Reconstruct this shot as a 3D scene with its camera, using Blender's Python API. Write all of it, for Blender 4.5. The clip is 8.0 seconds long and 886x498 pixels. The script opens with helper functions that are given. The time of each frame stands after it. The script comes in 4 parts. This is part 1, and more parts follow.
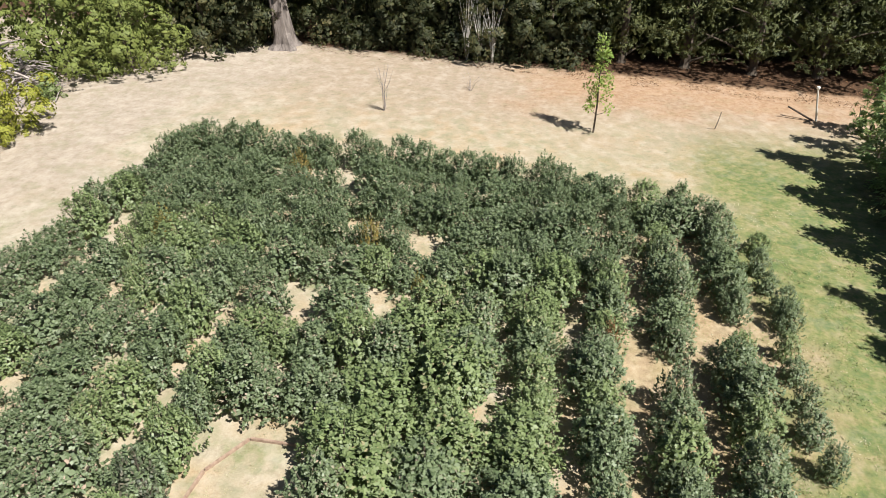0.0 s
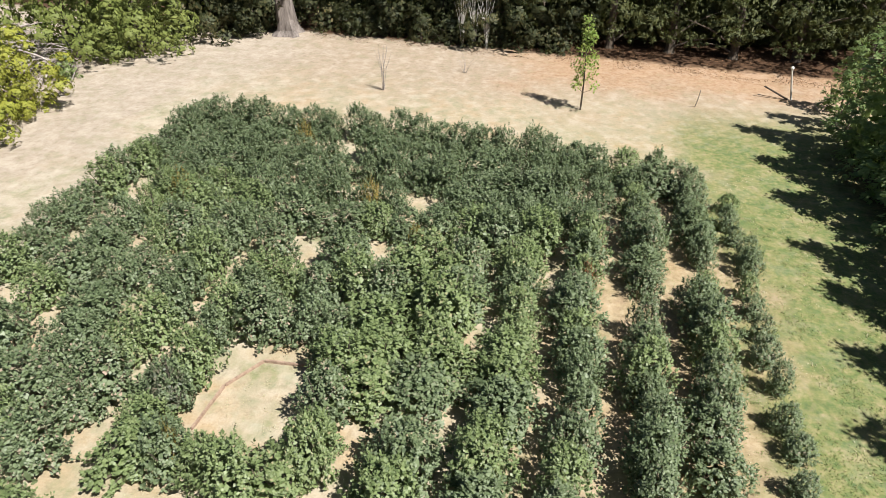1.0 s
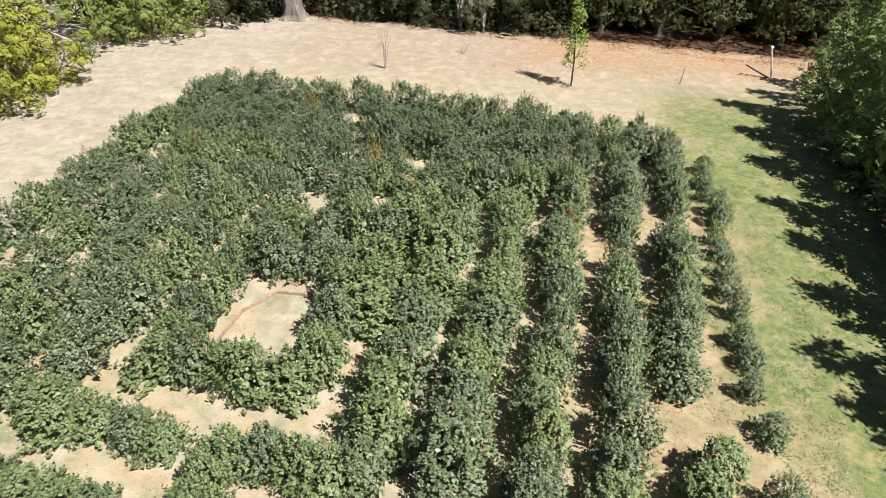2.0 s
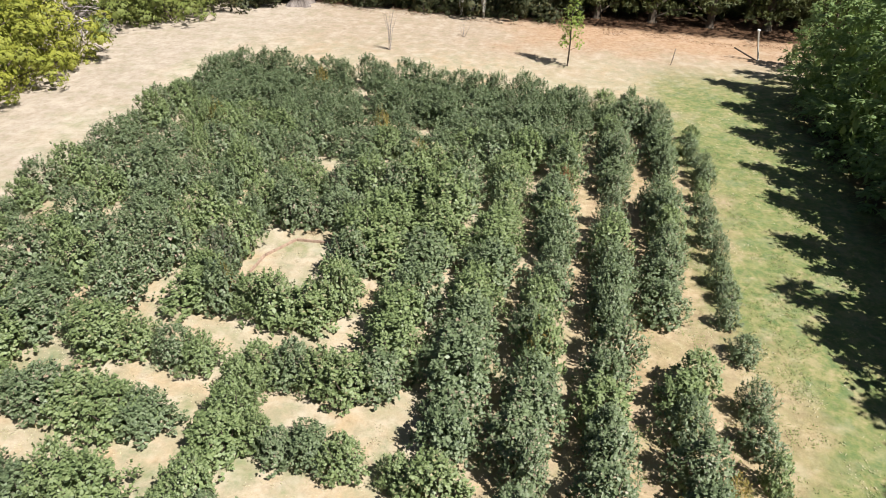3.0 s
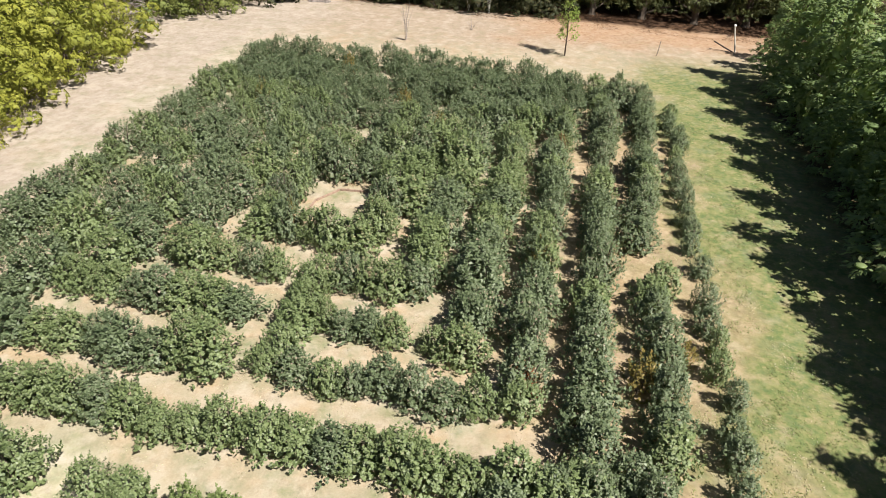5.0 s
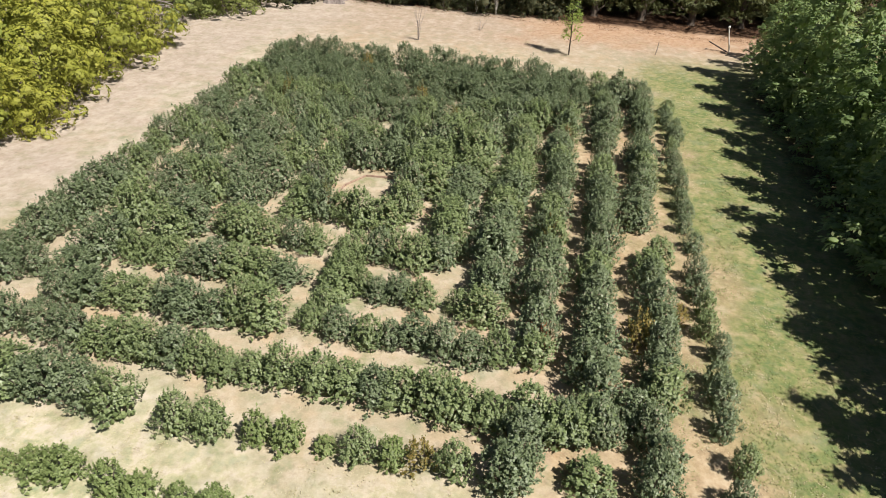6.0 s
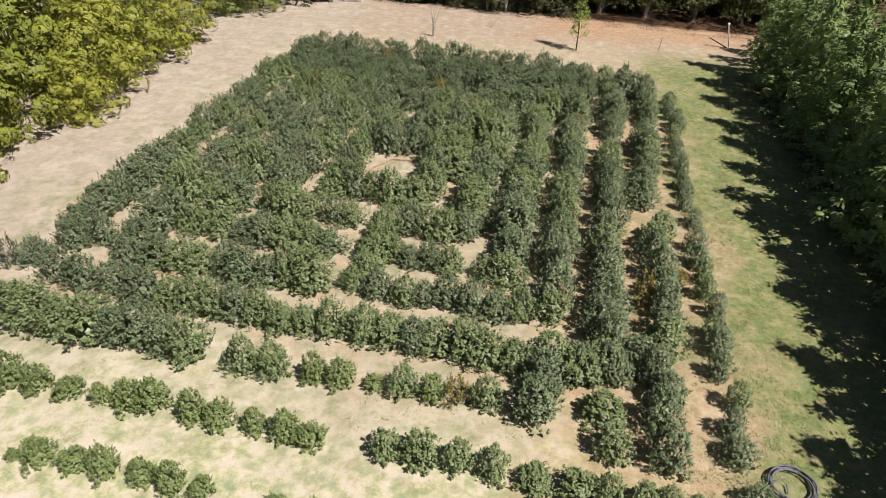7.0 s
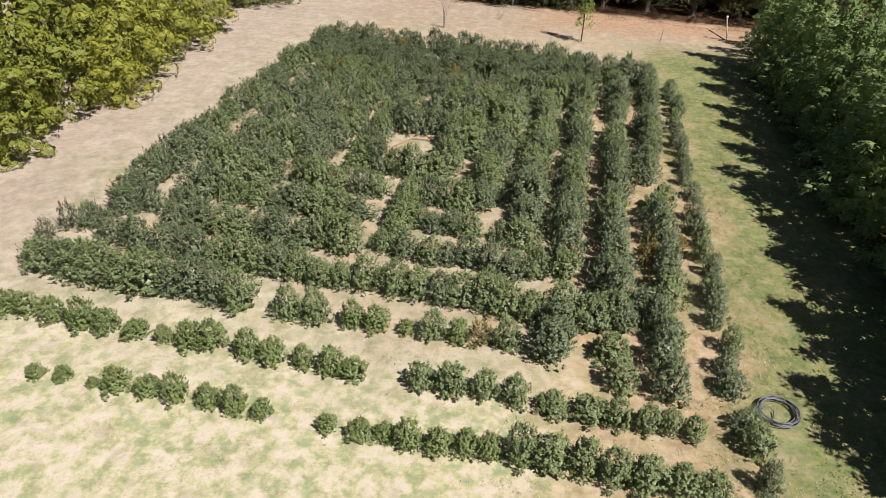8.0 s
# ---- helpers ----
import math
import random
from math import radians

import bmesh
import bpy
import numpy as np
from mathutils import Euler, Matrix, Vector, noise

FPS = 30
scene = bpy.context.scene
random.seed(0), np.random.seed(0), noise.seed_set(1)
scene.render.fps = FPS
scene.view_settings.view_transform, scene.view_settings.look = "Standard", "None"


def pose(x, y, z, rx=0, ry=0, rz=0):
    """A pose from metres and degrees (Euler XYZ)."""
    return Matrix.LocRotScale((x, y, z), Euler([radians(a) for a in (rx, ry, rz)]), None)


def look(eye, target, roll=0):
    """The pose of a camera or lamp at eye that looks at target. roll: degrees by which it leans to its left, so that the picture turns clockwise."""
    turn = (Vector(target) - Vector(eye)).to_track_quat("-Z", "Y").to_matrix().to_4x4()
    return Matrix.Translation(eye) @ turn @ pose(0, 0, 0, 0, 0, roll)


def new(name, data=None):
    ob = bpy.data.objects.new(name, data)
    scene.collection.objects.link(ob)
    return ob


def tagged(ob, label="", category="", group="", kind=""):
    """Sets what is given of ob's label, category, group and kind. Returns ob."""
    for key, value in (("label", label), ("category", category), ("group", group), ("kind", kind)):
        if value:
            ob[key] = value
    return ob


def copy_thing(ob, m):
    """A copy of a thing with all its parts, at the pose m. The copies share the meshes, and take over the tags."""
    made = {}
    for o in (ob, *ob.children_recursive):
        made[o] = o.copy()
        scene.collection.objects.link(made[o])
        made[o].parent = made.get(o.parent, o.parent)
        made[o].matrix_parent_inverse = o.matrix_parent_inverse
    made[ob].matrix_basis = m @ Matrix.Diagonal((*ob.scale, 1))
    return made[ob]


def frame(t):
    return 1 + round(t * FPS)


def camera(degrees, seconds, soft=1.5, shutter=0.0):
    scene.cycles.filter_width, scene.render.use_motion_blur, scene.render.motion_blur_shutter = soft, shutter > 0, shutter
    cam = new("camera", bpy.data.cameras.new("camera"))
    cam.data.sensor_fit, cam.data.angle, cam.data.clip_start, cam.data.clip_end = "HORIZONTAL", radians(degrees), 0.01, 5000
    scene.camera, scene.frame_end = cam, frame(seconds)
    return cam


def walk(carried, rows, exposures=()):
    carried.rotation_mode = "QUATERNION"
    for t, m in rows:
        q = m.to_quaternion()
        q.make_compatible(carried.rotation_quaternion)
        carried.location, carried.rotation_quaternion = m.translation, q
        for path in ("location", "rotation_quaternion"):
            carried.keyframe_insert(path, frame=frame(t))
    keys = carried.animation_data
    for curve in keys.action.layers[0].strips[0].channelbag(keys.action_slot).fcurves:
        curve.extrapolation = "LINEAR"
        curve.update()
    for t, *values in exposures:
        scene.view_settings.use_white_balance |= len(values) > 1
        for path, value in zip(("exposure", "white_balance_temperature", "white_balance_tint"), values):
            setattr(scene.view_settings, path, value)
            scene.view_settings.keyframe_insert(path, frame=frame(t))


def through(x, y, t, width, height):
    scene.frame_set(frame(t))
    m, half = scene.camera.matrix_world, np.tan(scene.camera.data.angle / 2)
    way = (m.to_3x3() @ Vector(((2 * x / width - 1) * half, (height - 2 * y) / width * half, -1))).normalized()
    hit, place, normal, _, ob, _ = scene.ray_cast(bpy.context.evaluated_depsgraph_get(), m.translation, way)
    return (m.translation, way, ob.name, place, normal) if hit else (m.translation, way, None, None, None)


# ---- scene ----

LENS = 67.1
cam = camera(LENS, 8.0, soft=0.6)
PATH = [
    (0, (-0.959, -21.294, 8.444), (-1.283, -19.63, 7.383), -0.8),
    (0.5, (-0.777, -22.096, 8.37), (-1.1, -20.431, 7.309), -0.8),
    (1, (-0.564, -22.95, 8.262), (-0.883, -21.284, 7.202), -0.7),
    (1.5, (-0.278, -23.832, 8.162), (-0.602, -22.168, 7.101), -0.7),
    (3, (-0.003, -26.284, 7.777), (-0.317, -24.62, 6.713), -0.3),
    (3.5, (0.058, -27.061, 7.747), (-0.25, -25.396, 6.681), -0.1),
    (4, (0.122, -27.923, 7.84), (-0.189, -26.259, 6.776), -0.1),
    (4.5, (0.112, -28.83, 8.05), (-0.196, -27.164, 6.987), 0.1),
    (6, (-0.071, -31.638, 8.764), (-0.376, -29.971, 7.701), 0.4),
    (6.5, (-0.2, -32.586, 8.963), (-0.506, -30.92, 7.899), 0.4),
    (7, (-0.327, -33.524, 9.096), (-0.636, -31.86, 8.031), 0.4),
    (7.5, (-0.446, -34.399, 9.164), (-0.755, -32.737, 8.097), 0.6),
    (8, (-0.569, -35.334, 9.191), (-0.874, -33.672, 8.121), 0.7),
]
walk(cam, [(t, look(eye, target, roll)) for t, eye, target, roll in PATH],
     exposures=[(0, 0.82, 6300, 8), (3.5, 0.90, 6350, 9), (6, 0.68, 6500, 12), (8, 0.48, 6500, 14.5)])

# ---- light ----
SUN_AZ, SUN_EL = radians(121), radians(53)
sun_way = Vector((math.sin(SUN_AZ) * math.cos(SUN_EL), math.cos(SUN_AZ) * math.cos(SUN_EL), math.sin(SUN_EL)))
world = bpy.data.worlds.new("world")
scene.world = world
world.use_nodes = True
wn = world.node_tree
sky = wn.nodes.new("ShaderNodeTexSky")
sky.sky_type, sky.sun_disc = "NISHITA", False
sky.sun_elevation, sky.sun_rotation = SUN_EL, SUN_AZ
wn.links.new(sky.outputs[0], wn.nodes["Background"].inputs[0])
wn.nodes["Background"].inputs[1].default_value = 0.027
sun = new("sun", bpy.data.lights.new("sun", "SUN"))
sun.data.energy, sun.data.angle, sun.data.color = 5.0, radians(0.53), (1.0, 0.95, 0.87)
sun.matrix_world = look(sun_way * 60, (0, 0, 0))


# ---- materials ----
class Nodes:
    """A material's node tree, with short calls to add to it."""

    def __init__(self, name):
        self.mat = bpy.data.materials.new(name)
        self.mat.use_nodes = True
        self.tree = self.mat.node_tree
        self.bsdf = self.tree.nodes["Principled BSDF"]
        self.out = self.tree.nodes["Material Output"]

    def add(self, kind):
        return self.tree.nodes.new(kind)

    def link(self, a, b):
        self.tree.links.new(a, b)

    def noise(self, scale, detail=4, rough=0.6, where=None, stretch=None):
        n = self.add("ShaderNodeTexNoise")
        n.inputs["Scale"].default_value = scale
        n.inputs["Detail"].default_value = detail
        n.inputs["Roughness"].default_value = rough
        if where is not None:
            if stretch:
                m = self.add("ShaderNodeMapping")
                m.inputs["Scale"].default_value = stretch
                self.link(where, m.inputs[0])
                where = m.outputs[0]
            self.link(where, n.inputs["Vector"])
        return n.outputs["Fac"]

    def ramp(self, fac, stops):
        r = self.add("ShaderNodeValToRGB")
        while len(r.color_ramp.elements) < len(stops):
            r.color_ramp.elements.new(0.5)
        for e, (at, c) in zip(r.color_ramp.elements, stops):
            e.position = at
            e.color = (*c, 1) if len(c) == 3 else c
        self.link(fac, r.inputs[0])
        return r.outputs[0]

    def mix(self, fac, a, b, how="MIX"):
        m = self.add("ShaderNodeMix")
        m.data_type, m.blend_type = "RGBA", how
        for value, at in ((fac, 0), (a, 6), (b, 7)):
            if isinstance(value, bpy.types.NodeSocket):
                self.link(value, m.inputs[at])
            elif at == 0:
                m.inputs[at].default_value = value
            else:
                m.inputs[at].default_value = (*value, 1)
        return m.outputs[2]

    def maths(self, how, a, b):
        m = self.add("ShaderNodeMath")
        m.operation = how
        for value, socket in ((a, m.inputs[0]), (b, m.inputs[1])):
            if isinstance(value, bpy.types.NodeSocket):
                self.link(value, socket)
            else:
                socket.default_value = value
        return m.outputs[0]

    def bump(self, height, strength, distance):
        b = self.add("ShaderNodeBump")
        b.inputs["Strength"].default_value = strength
        b.inputs["Distance"].default_value = distance
        self.link(height, b.inputs["Height"])
        self.link(b.outputs[0], self.bsdf.inputs["Normal"])

    def colour(self, c):
        self.link(c, self.bsdf.inputs["Base Color"])


def leaf_material(name, stops, rough=0.45, through=0.24, spread=0.3, glow=0.4, gloss=0.25):
    """Foliage: hue varies leaf by leaf and plant by plant, and some light comes through."""
    n = Nodes(name)
    geo = n.add("ShaderNodeNewGeometry")
    info = n.add("ShaderNodeObjectInfo")
    fac = n.maths("ADD", n.maths("MULTIPLY", geo.outputs["Random Per Island"], 1 - spread), n.maths("MULTIPLY", info.outputs["Random"], spread))
    c = n.ramp(fac, stops)
    n.colour(c)
    n.bsdf.inputs["Roughness"].default_value = rough
    n.bsdf.inputs["Specular IOR Level"].default_value = gloss
    tr = n.add("ShaderNodeBsdfTranslucent")
    n.link(n.mix(glow, c, (0.34, 0.42, 0.07)), tr.inputs[0])
    mx = n.add("ShaderNodeMixShader")
    mx.inputs[0].default_value = through
    n.link(n.bsdf.outputs[0], mx.inputs[1])
    n.link(tr.outputs[0], mx.inputs[2])
    n.link(mx.outputs[0], n.out.inputs[0])
    return n.mat


def plain_material(name, a, b, scale=8, rough=0.8, bump=0.3, distance=0.01, stretch=None):
    """A mottled surface between two colours with fine relief."""
    n = Nodes(name)
    co = n.add("ShaderNodeTexCoord").outputs["Object"]
    f = n.noise(scale, 5, 0.65, co, stretch)
    n.colour(n.ramp(f, [(0.3, a), (0.7, b)]))
    n.bsdf.inputs["Roughness"].default_value = rough
    n.bump(n.noise(scale * 4, 4, 0.7, co, stretch), bump, distance)
    return n.mat


SHRUB_GREEN = leaf_material("shrub_leaf", [(0.0, (0.056, 0.082, 0.042)), (0.3, (0.112, 0.148, 0.074)), (0.6, (0.160, 0.202, 0.104)), (0.90, (0.215, 0.255, 0.162)), (0.96, (0.36, 0.27, 0.209))], 0.46, 0.18, 0.14, 0.4, 0.32)
SHRUB_MID = leaf_material("shrub_leaf_mid", [(0.0, (0.076, 0.110, 0.047)), (0.35, (0.148, 0.194, 0.078)), (0.65, (0.206, 0.254, 0.110)), (0.93, (0.235, 0.280, 0.153)), (0.985, (0.38, 0.32, 0.186))], 0.46, 0.18, 0.14, 0.4, 0.32)
SHRUB_LIGHT = leaf_material("shrub_leaf_light", [(0.0, (0.090, 0.128, 0.044)), (0.4, (0.170, 0.222, 0.078)), (0.93, (0.255, 0.305, 0.130)), (0.985, (0.38, 0.32, 0.16))], spread=0.18)
SHRUB_GREY = leaf_material("shrub_leaf_grey", [(0.0, (0.05, 0.05, 0.04)), (0.5, (0.08, 0.10, 0.06)), (1.0, (0.20, 0.17, 0.13))])
SHRUB_AUTUMN = leaf_material("shrub_leaf_autumn", [(0.0, (0.08, 0.085, 0.03)), (0.4, (0.17, 0.145, 0.045)), (0.8, (0.28, 0.20, 0.06)), (1.0, (0.32, 0.15, 0.05))])
SHRUB_RED = leaf_material("shrub_leaf_red", [(0.0, (0.06, 0.06, 0.03)), (0.4, (0.16, 0.08, 0.04)), (1.0, (0.32, 0.11, 0.06))])
CYPRESS_LEAF = leaf_material("yellow_cypress_leaf", [(0.0, (0.120, 0.148, 0.028)), (0.5, (0.208, 0.226, 0.036)), (1.0, (0.310, 0.305, 0.048))], 0.6, 0.10, 0.62)
CONIFER_LEAF = leaf_material("green_conifer_leaf", [(0.0, (0.085, 0.115, 0.030)), (0.5, (0.145, 0.175, 0.045)), (1.0, (0.215, 0.230, 0.070))], 0.6, 0.1, 0.55)
HORNBEAM_LEAF = leaf_material("windbreak_leaf", [(0.0, (0.150, 0.225, 0.095)), (0.5, (0.245, 0.335, 0.140)), (0.85, (0.32, 0.40, 0.18)), (1.0, (0.42, 0.45, 0.22))], 0.42, 0.5, 0.3, 0.45)
PINE_LEAF = leaf_material("pine_needles", [(0.0, (0.050, 0.062, 0.026)), (0.6, (0.090, 0.100, 0.038)), (1.0, (0.145, 0.145, 0.058))], 0.6, 0.10)
OAK_LEAF = leaf_material("woodland_leaf", [(0.0, (0.022, 0.030, 0.014)), (0.6, (0.052, 0.058, 0.024)), (1.0, (0.13, 0.105, 0.045))], 0.6, 0.12)
SAPLING_LEAF = leaf_material("sapling_leaf", [(0.0, (0.17, 0.27, 0.06)), (0.6, (0.28, 0.38, 0.10)), (1.0, (0.46, 0.44, 0.16))], 0.5, 0.4)
BARK = plain_material("bark", (0.05, 0.038, 0.028), (0.13, 0.10, 0.075), 14, 0.9, 0.6, 0.02, (1, 1, 0.25))
PALE_STEM = plain_material("pale_stem", (0.45, 0.41, 0.38), (0.72, 0.69, 0.65), 6, 0.85, 0.4, 0.01)
PALE_BARK = plain_material("pale_bark", (0.055, 0.043, 0.038), (0.27, 0.23, 0.21), 6, 0.85, 0.6, 0.03, (1, 1, 0.2))
DEAD_WOOD = plain_material("dead_wood", (0.18, 0.15, 0.135), (0.42, 0.37, 0.345), 9, 0.9, 0.4, 0.01)
DARK_WOOD = plain_material("dark_wood", (0.030, 0.020, 0.015), (0.075, 0.052, 0.040), 9, 0.9, 0.4, 0.01)
POST_WOOD = plain_material("post_wood", (0.42, 0.38, 0.34), (0.68, 0.65, 0.60), 9, 0.85, 0.4, 0.006, (1, 1, 0.2))
EDGING_WOOD = plain_material("edging_wood", (0.22, 0.145, 0.105), (0.40, 0.29, 0.22), 12, 0.9, 0.4, 0.006)
HOSE = plain_material("hose", (0.07, 0.075, 0.09), (0.15, 0.16, 0.18), 30, 0.45, 0.1, 0.002)
STRAW = leaf_material("dry_grass_blades", [(0.0, (0.36, 0.31, 0.20)), (0.5, (0.48, 0.42, 0.28)), (1.0, (0.58, 0.53, 0.40))], 0.8, 0.35, 0.0)
GREEN_GRASS = leaf_material("green_grass_blades", [(0.0, (0.14, 0.20, 0.075)), (0.6, (0.22, 0.26, 0.105)), (1.0, (0.40, 0.36, 0.20))], 0.7, 0.45, 0.0)
LITTER = leaf_material("leaf_litter", [(0.0, (0.05, 0.03, 0.018)), (0.5, (0.14, 0.075, 0.04)), (1.0, (0.30, 0.17, 0.09))], 0.9, 0.0, 0.0)


def ground_material():
    n = Nodes("dry_ground")
    co = n.add("ShaderNodeTexCoord").outputs["Object"]
    xyz = n.add("ShaderNodeSeparateXYZ")
    n.link(co, xyz.inputs[0])
    x, y = xyz.outputs[0], xyz.outputs[1]
    broad, mid = n.noise(0.35, 4, 0.6, co), n.noise(1.6, 5, 0.65, co)
    fine, streak = n.noise(26, 5, 0.75, co), n.noise(6, 5, 0.7, co, (1, 0.75, 1))
    straw = n.ramp(fine, [(0.25, (0.335, 0.268, 0.180)), (0.5, (0.395, 0.328, 0.232)), (0.75, (0.455, 0.395, 0.300))])
    blotch = n.noise(0.9, 4, 0.6, co)
    straw = n.mix(n.ramp(blotch, [(0.42, (0, 0, 0)), (0.62, (0.8, 0.8, 0.8))]), straw, n.ramp(fine, [(0.3, (0.33, 0.232, 0.130)), (0.7, (0.46, 0.345, 0.215))]))
    straw = n.mix(n.ramp(mid, [(0.40, (0, 0, 0)), (0.68, (0.5, 0.5, 0.5))]), straw, (0.40, 0.365, 0.30))
    earth = n.ramp(streak, [(0.3, (0.275, 0.205, 0.150)), (0.7, (0.375, 0.305, 0.240))])
    green = n.ramp(fine, [(0.25, (0.075, 0.108, 0.034)), (0.55, (0.125, 0.166, 0.056)), (0.8, (0.19, 0.225, 0.095))])

    def band(value, a, b):
        m = n.add("ShaderNodeMapRange")
        m.interpolation_type = "SMOOTHSTEP"
        m.inputs["From Min"].default_value, m.inputs["From Max"].default_value = a, b
        n.link(value, m.inputs[0])
        return m.outputs[0]

    wob = n.maths("MULTIPLY", n.maths("SUBTRACT", broad, 0.5), 7.0)
    wob2 = n.maths("MULTIPLY", n.maths("SUBTRACT", mid, 0.5), 3.0)
    xw, yw = n.maths("ADD", x, wob), n.maths("ADD", n.maths("ADD", y, wob), wob2)
    # bare reddish earth by the edge of the wood and along the track beside the cypresses
    wood = n.maths("MAXIMUM", band(yw, -4.0, 4.0), band(n.maths("MULTIPLY", xw, -1), 13.2, 16.0))
    # bleached grass of the open front
    straw = n.mix(n.maths("MULTIPLY", n.maths("MULTIPLY", band(n.maths("MULTIPLY", yw, -1), 22.0, 27.0), n.maths("SUBTRACT", 1.0, band(xw, -5.0, 1.0))), 0.7), straw, n.ramp(fine, [(0.3, (0.35, 0.335, 0.25)), (0.7, (0.45, 0.43, 0.35))]))
    c = n.mix(n.maths("MULTIPLY", wood, 0.85), straw, earth)
    rust = n.maths("MULTIPLY", band(yw, 0.5, 4.5), band(xw, -5.0, 0.0))
    c = n.mix(n.maths("MULTIPLY", rust, 0.8), c, n.ramp(streak, [(0.3, (0.27, 0.165, 0.095)), (0.7, (0.38, 0.27, 0.18))]))
    c = n.mix(n.maths("MULTIPLY", band(n.maths("MULTIPLY", xw, -1), 10.5, 14.0), 0.45), c, n.ramp(streak, [(0.3, (0.34, 0.285, 0.24)), (0.7, (0.44, 0.40, 0.355))]))
    watered = n.maths("MULTIPLY", band(xw, 2.2, 4.6), n.maths("SUBTRACT", 1.0, band(y, -3.5, 2.0)))
    c = n.mix(n.maths("MULTIPLY", watered, 0.9), c, n.ramp(fine, [(0.3, (0.185, 0.158, 0.07)), (0.7, (0.285, 0.245, 0.125))]))
    # watered grass strip on the windbreak side, and patches between the rows
    strip = watered
    top = n.maths("MULTIPLY", n.maths("MULTIPLY", band(yw, -7.0, -4.0), n.maths("SUBTRACT", 1.0, band(yw, -2.5, 0.5))), n.maths("MULTIPLY", band(xw, -4.0, 1.0), 0.55))
    strip = n.maths("MAXIMUM", strip, top)
    patch = n.maths("MULTIPLY", band(mid, 0.44, 0.70), 0.68)
    strip = n.maths("MULTIPLY", strip, n.ramp(n.noise(1.9, 6, 0.74, co), [(0.42, (0.2, 0.2, 0.2)), (0.53, (1, 1, 1))]))
    strip = n.maths("MULTIPLY", strip, n.ramp(mid, [(0.35, (1, 1, 1)), (0.68, (0.7, 0.7, 0.7))]))
    def sward(scale, stops):
        return n.ramp(n.noise(scale, 7, 0.70, co), stops)

    rough_green = n.mix(0.45, green, sward(2.4, [(0.40, (0.34, 0.27, 0.16)), (0.47, (0.27, 0.255, 0.11)), (0.53, (0.165, 0.205, 0.065)), (0.60, (0.09, 0.155, 0.065))]))
    fine_sward = sward(7.0, [(0.38, (0.34, 0.285, 0.15)), (0.47, (0.235, 0.245, 0.085)), (0.54, (0.155, 0.195, 0.06)), (0.63, (0.085, 0.14, 0.05))])
    c = n.mix(n.maths("MULTIPLY", watered, 0.85), c, sward(3.0, [(0.40, (0.33, 0.27, 0.165)), (0.47, (0.220, 0.210, 0.098)), (0.52, (0.115, 0.160, 0.062)), (0.60, (0.060, 0.115, 0.052))]))
    c = n.mix(n.maths("MAXIMUM", n.maths("MULTIPLY", strip, 0.45), n.maths("MULTIPLY", patch, n.maths("SUBTRACT", 1.0, wood))), c, rough_green)
    c = n.mix(n.maths("MULTIPLY", watered, 0.32), c, fine_sward)
    # open front: bleached, pinkish and yellow-green grass in soft clumps
    front = n.maths("MULTIPLY", band(n.maths("MULTIPLY", yw, -1), 23.5, 27.5), n.maths("SUBTRACT", 1.0, band(xw, 0.0, 3.0)))
    c = n.mix(n.maths("MULTIPLY", front, 0.80), c, sward(2.9, [(0.38, (0.57, 0.50, 0.42)), (0.45, (0.53, 0.475, 0.350)), (0.51, (0.43, 0.41, 0.235)), (0.57, (0.285, 0.32, 0.155)), (0.65, (0.20, 0.27, 0.14))]))
    # grey-green tufts on the track and the back of the clearing
    tuft = n.noise(2.1, 6, 0.62, co)
    c = n.mix(n.maths("MULTIPLY", n.maths("MULTIPLY", band(tuft, 0.50, 0.66), n.maths("SUBTRACT", 1.0, watered)), 0.42), c, (0.250, 0.235, 0.145))
    c = n.mix(n.maths("MULTIPLY", n.maths("MULTIPLY", n.maths("SUBTRACT", 1.0, band(tuft, 0.34, 0.52)), n.maths("SUBTRACT", 1.0, n.maths("MULTIPLY", watered, 0.7))), 0.38), c, (0.50, 0.435, 0.355))
    # warm straw and litter between the hedges of the shaded side, and rust-red earth before the wood
    warm = n.maths("MULTIPLY", band(xw, -1.5, 1.5), n.maths("SUBTRACT", 1.0, band(yw, -7.0, -4.0)))
    c = n.mix(n.maths("MULTIPLY", n.maths("MULTIPLY", warm, n.maths("SUBTRACT", 1.0, watered)), 0.6), c, n.ramp(n.noise(4.5, 6, 0.72, co), [(0.38, (0.24, 0.155, 0.085)), (0.52, (0.37, 0.265, 0.150)), (0.64, (0.46, 0.36, 0.24))]))
    c = n.mix(n.maths("MULTIPLY", rust, 0.55), c, n.ramp(streak, [(0.35, (0.33, 0.195, 0.115)), (0.65, (0.44, 0.295, 0.190))]))
    # leaf mould under wood and windbreak, coloured extra dark to deepen the trees' shade
    shade_mould = n.ramp(streak, [(0.3, (0.042, 0.025, 0.015)), (0.7, (0.126, 0.071, 0.042))])
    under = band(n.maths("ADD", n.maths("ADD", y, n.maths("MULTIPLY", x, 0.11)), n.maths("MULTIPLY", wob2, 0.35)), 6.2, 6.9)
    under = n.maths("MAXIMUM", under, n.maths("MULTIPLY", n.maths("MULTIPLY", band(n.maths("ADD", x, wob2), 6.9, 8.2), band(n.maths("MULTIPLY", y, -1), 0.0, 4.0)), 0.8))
    c = n.mix(under, c, shade_mould)
    dirt = n.ramp(n.noise(5, 6, 0.75, co), [(0.30, (0.462, 0.420, 0.378)), (0.48, (1, 1, 1))])
    c = n.mix(0.4, c, dirt, "MULTIPLY")
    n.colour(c)
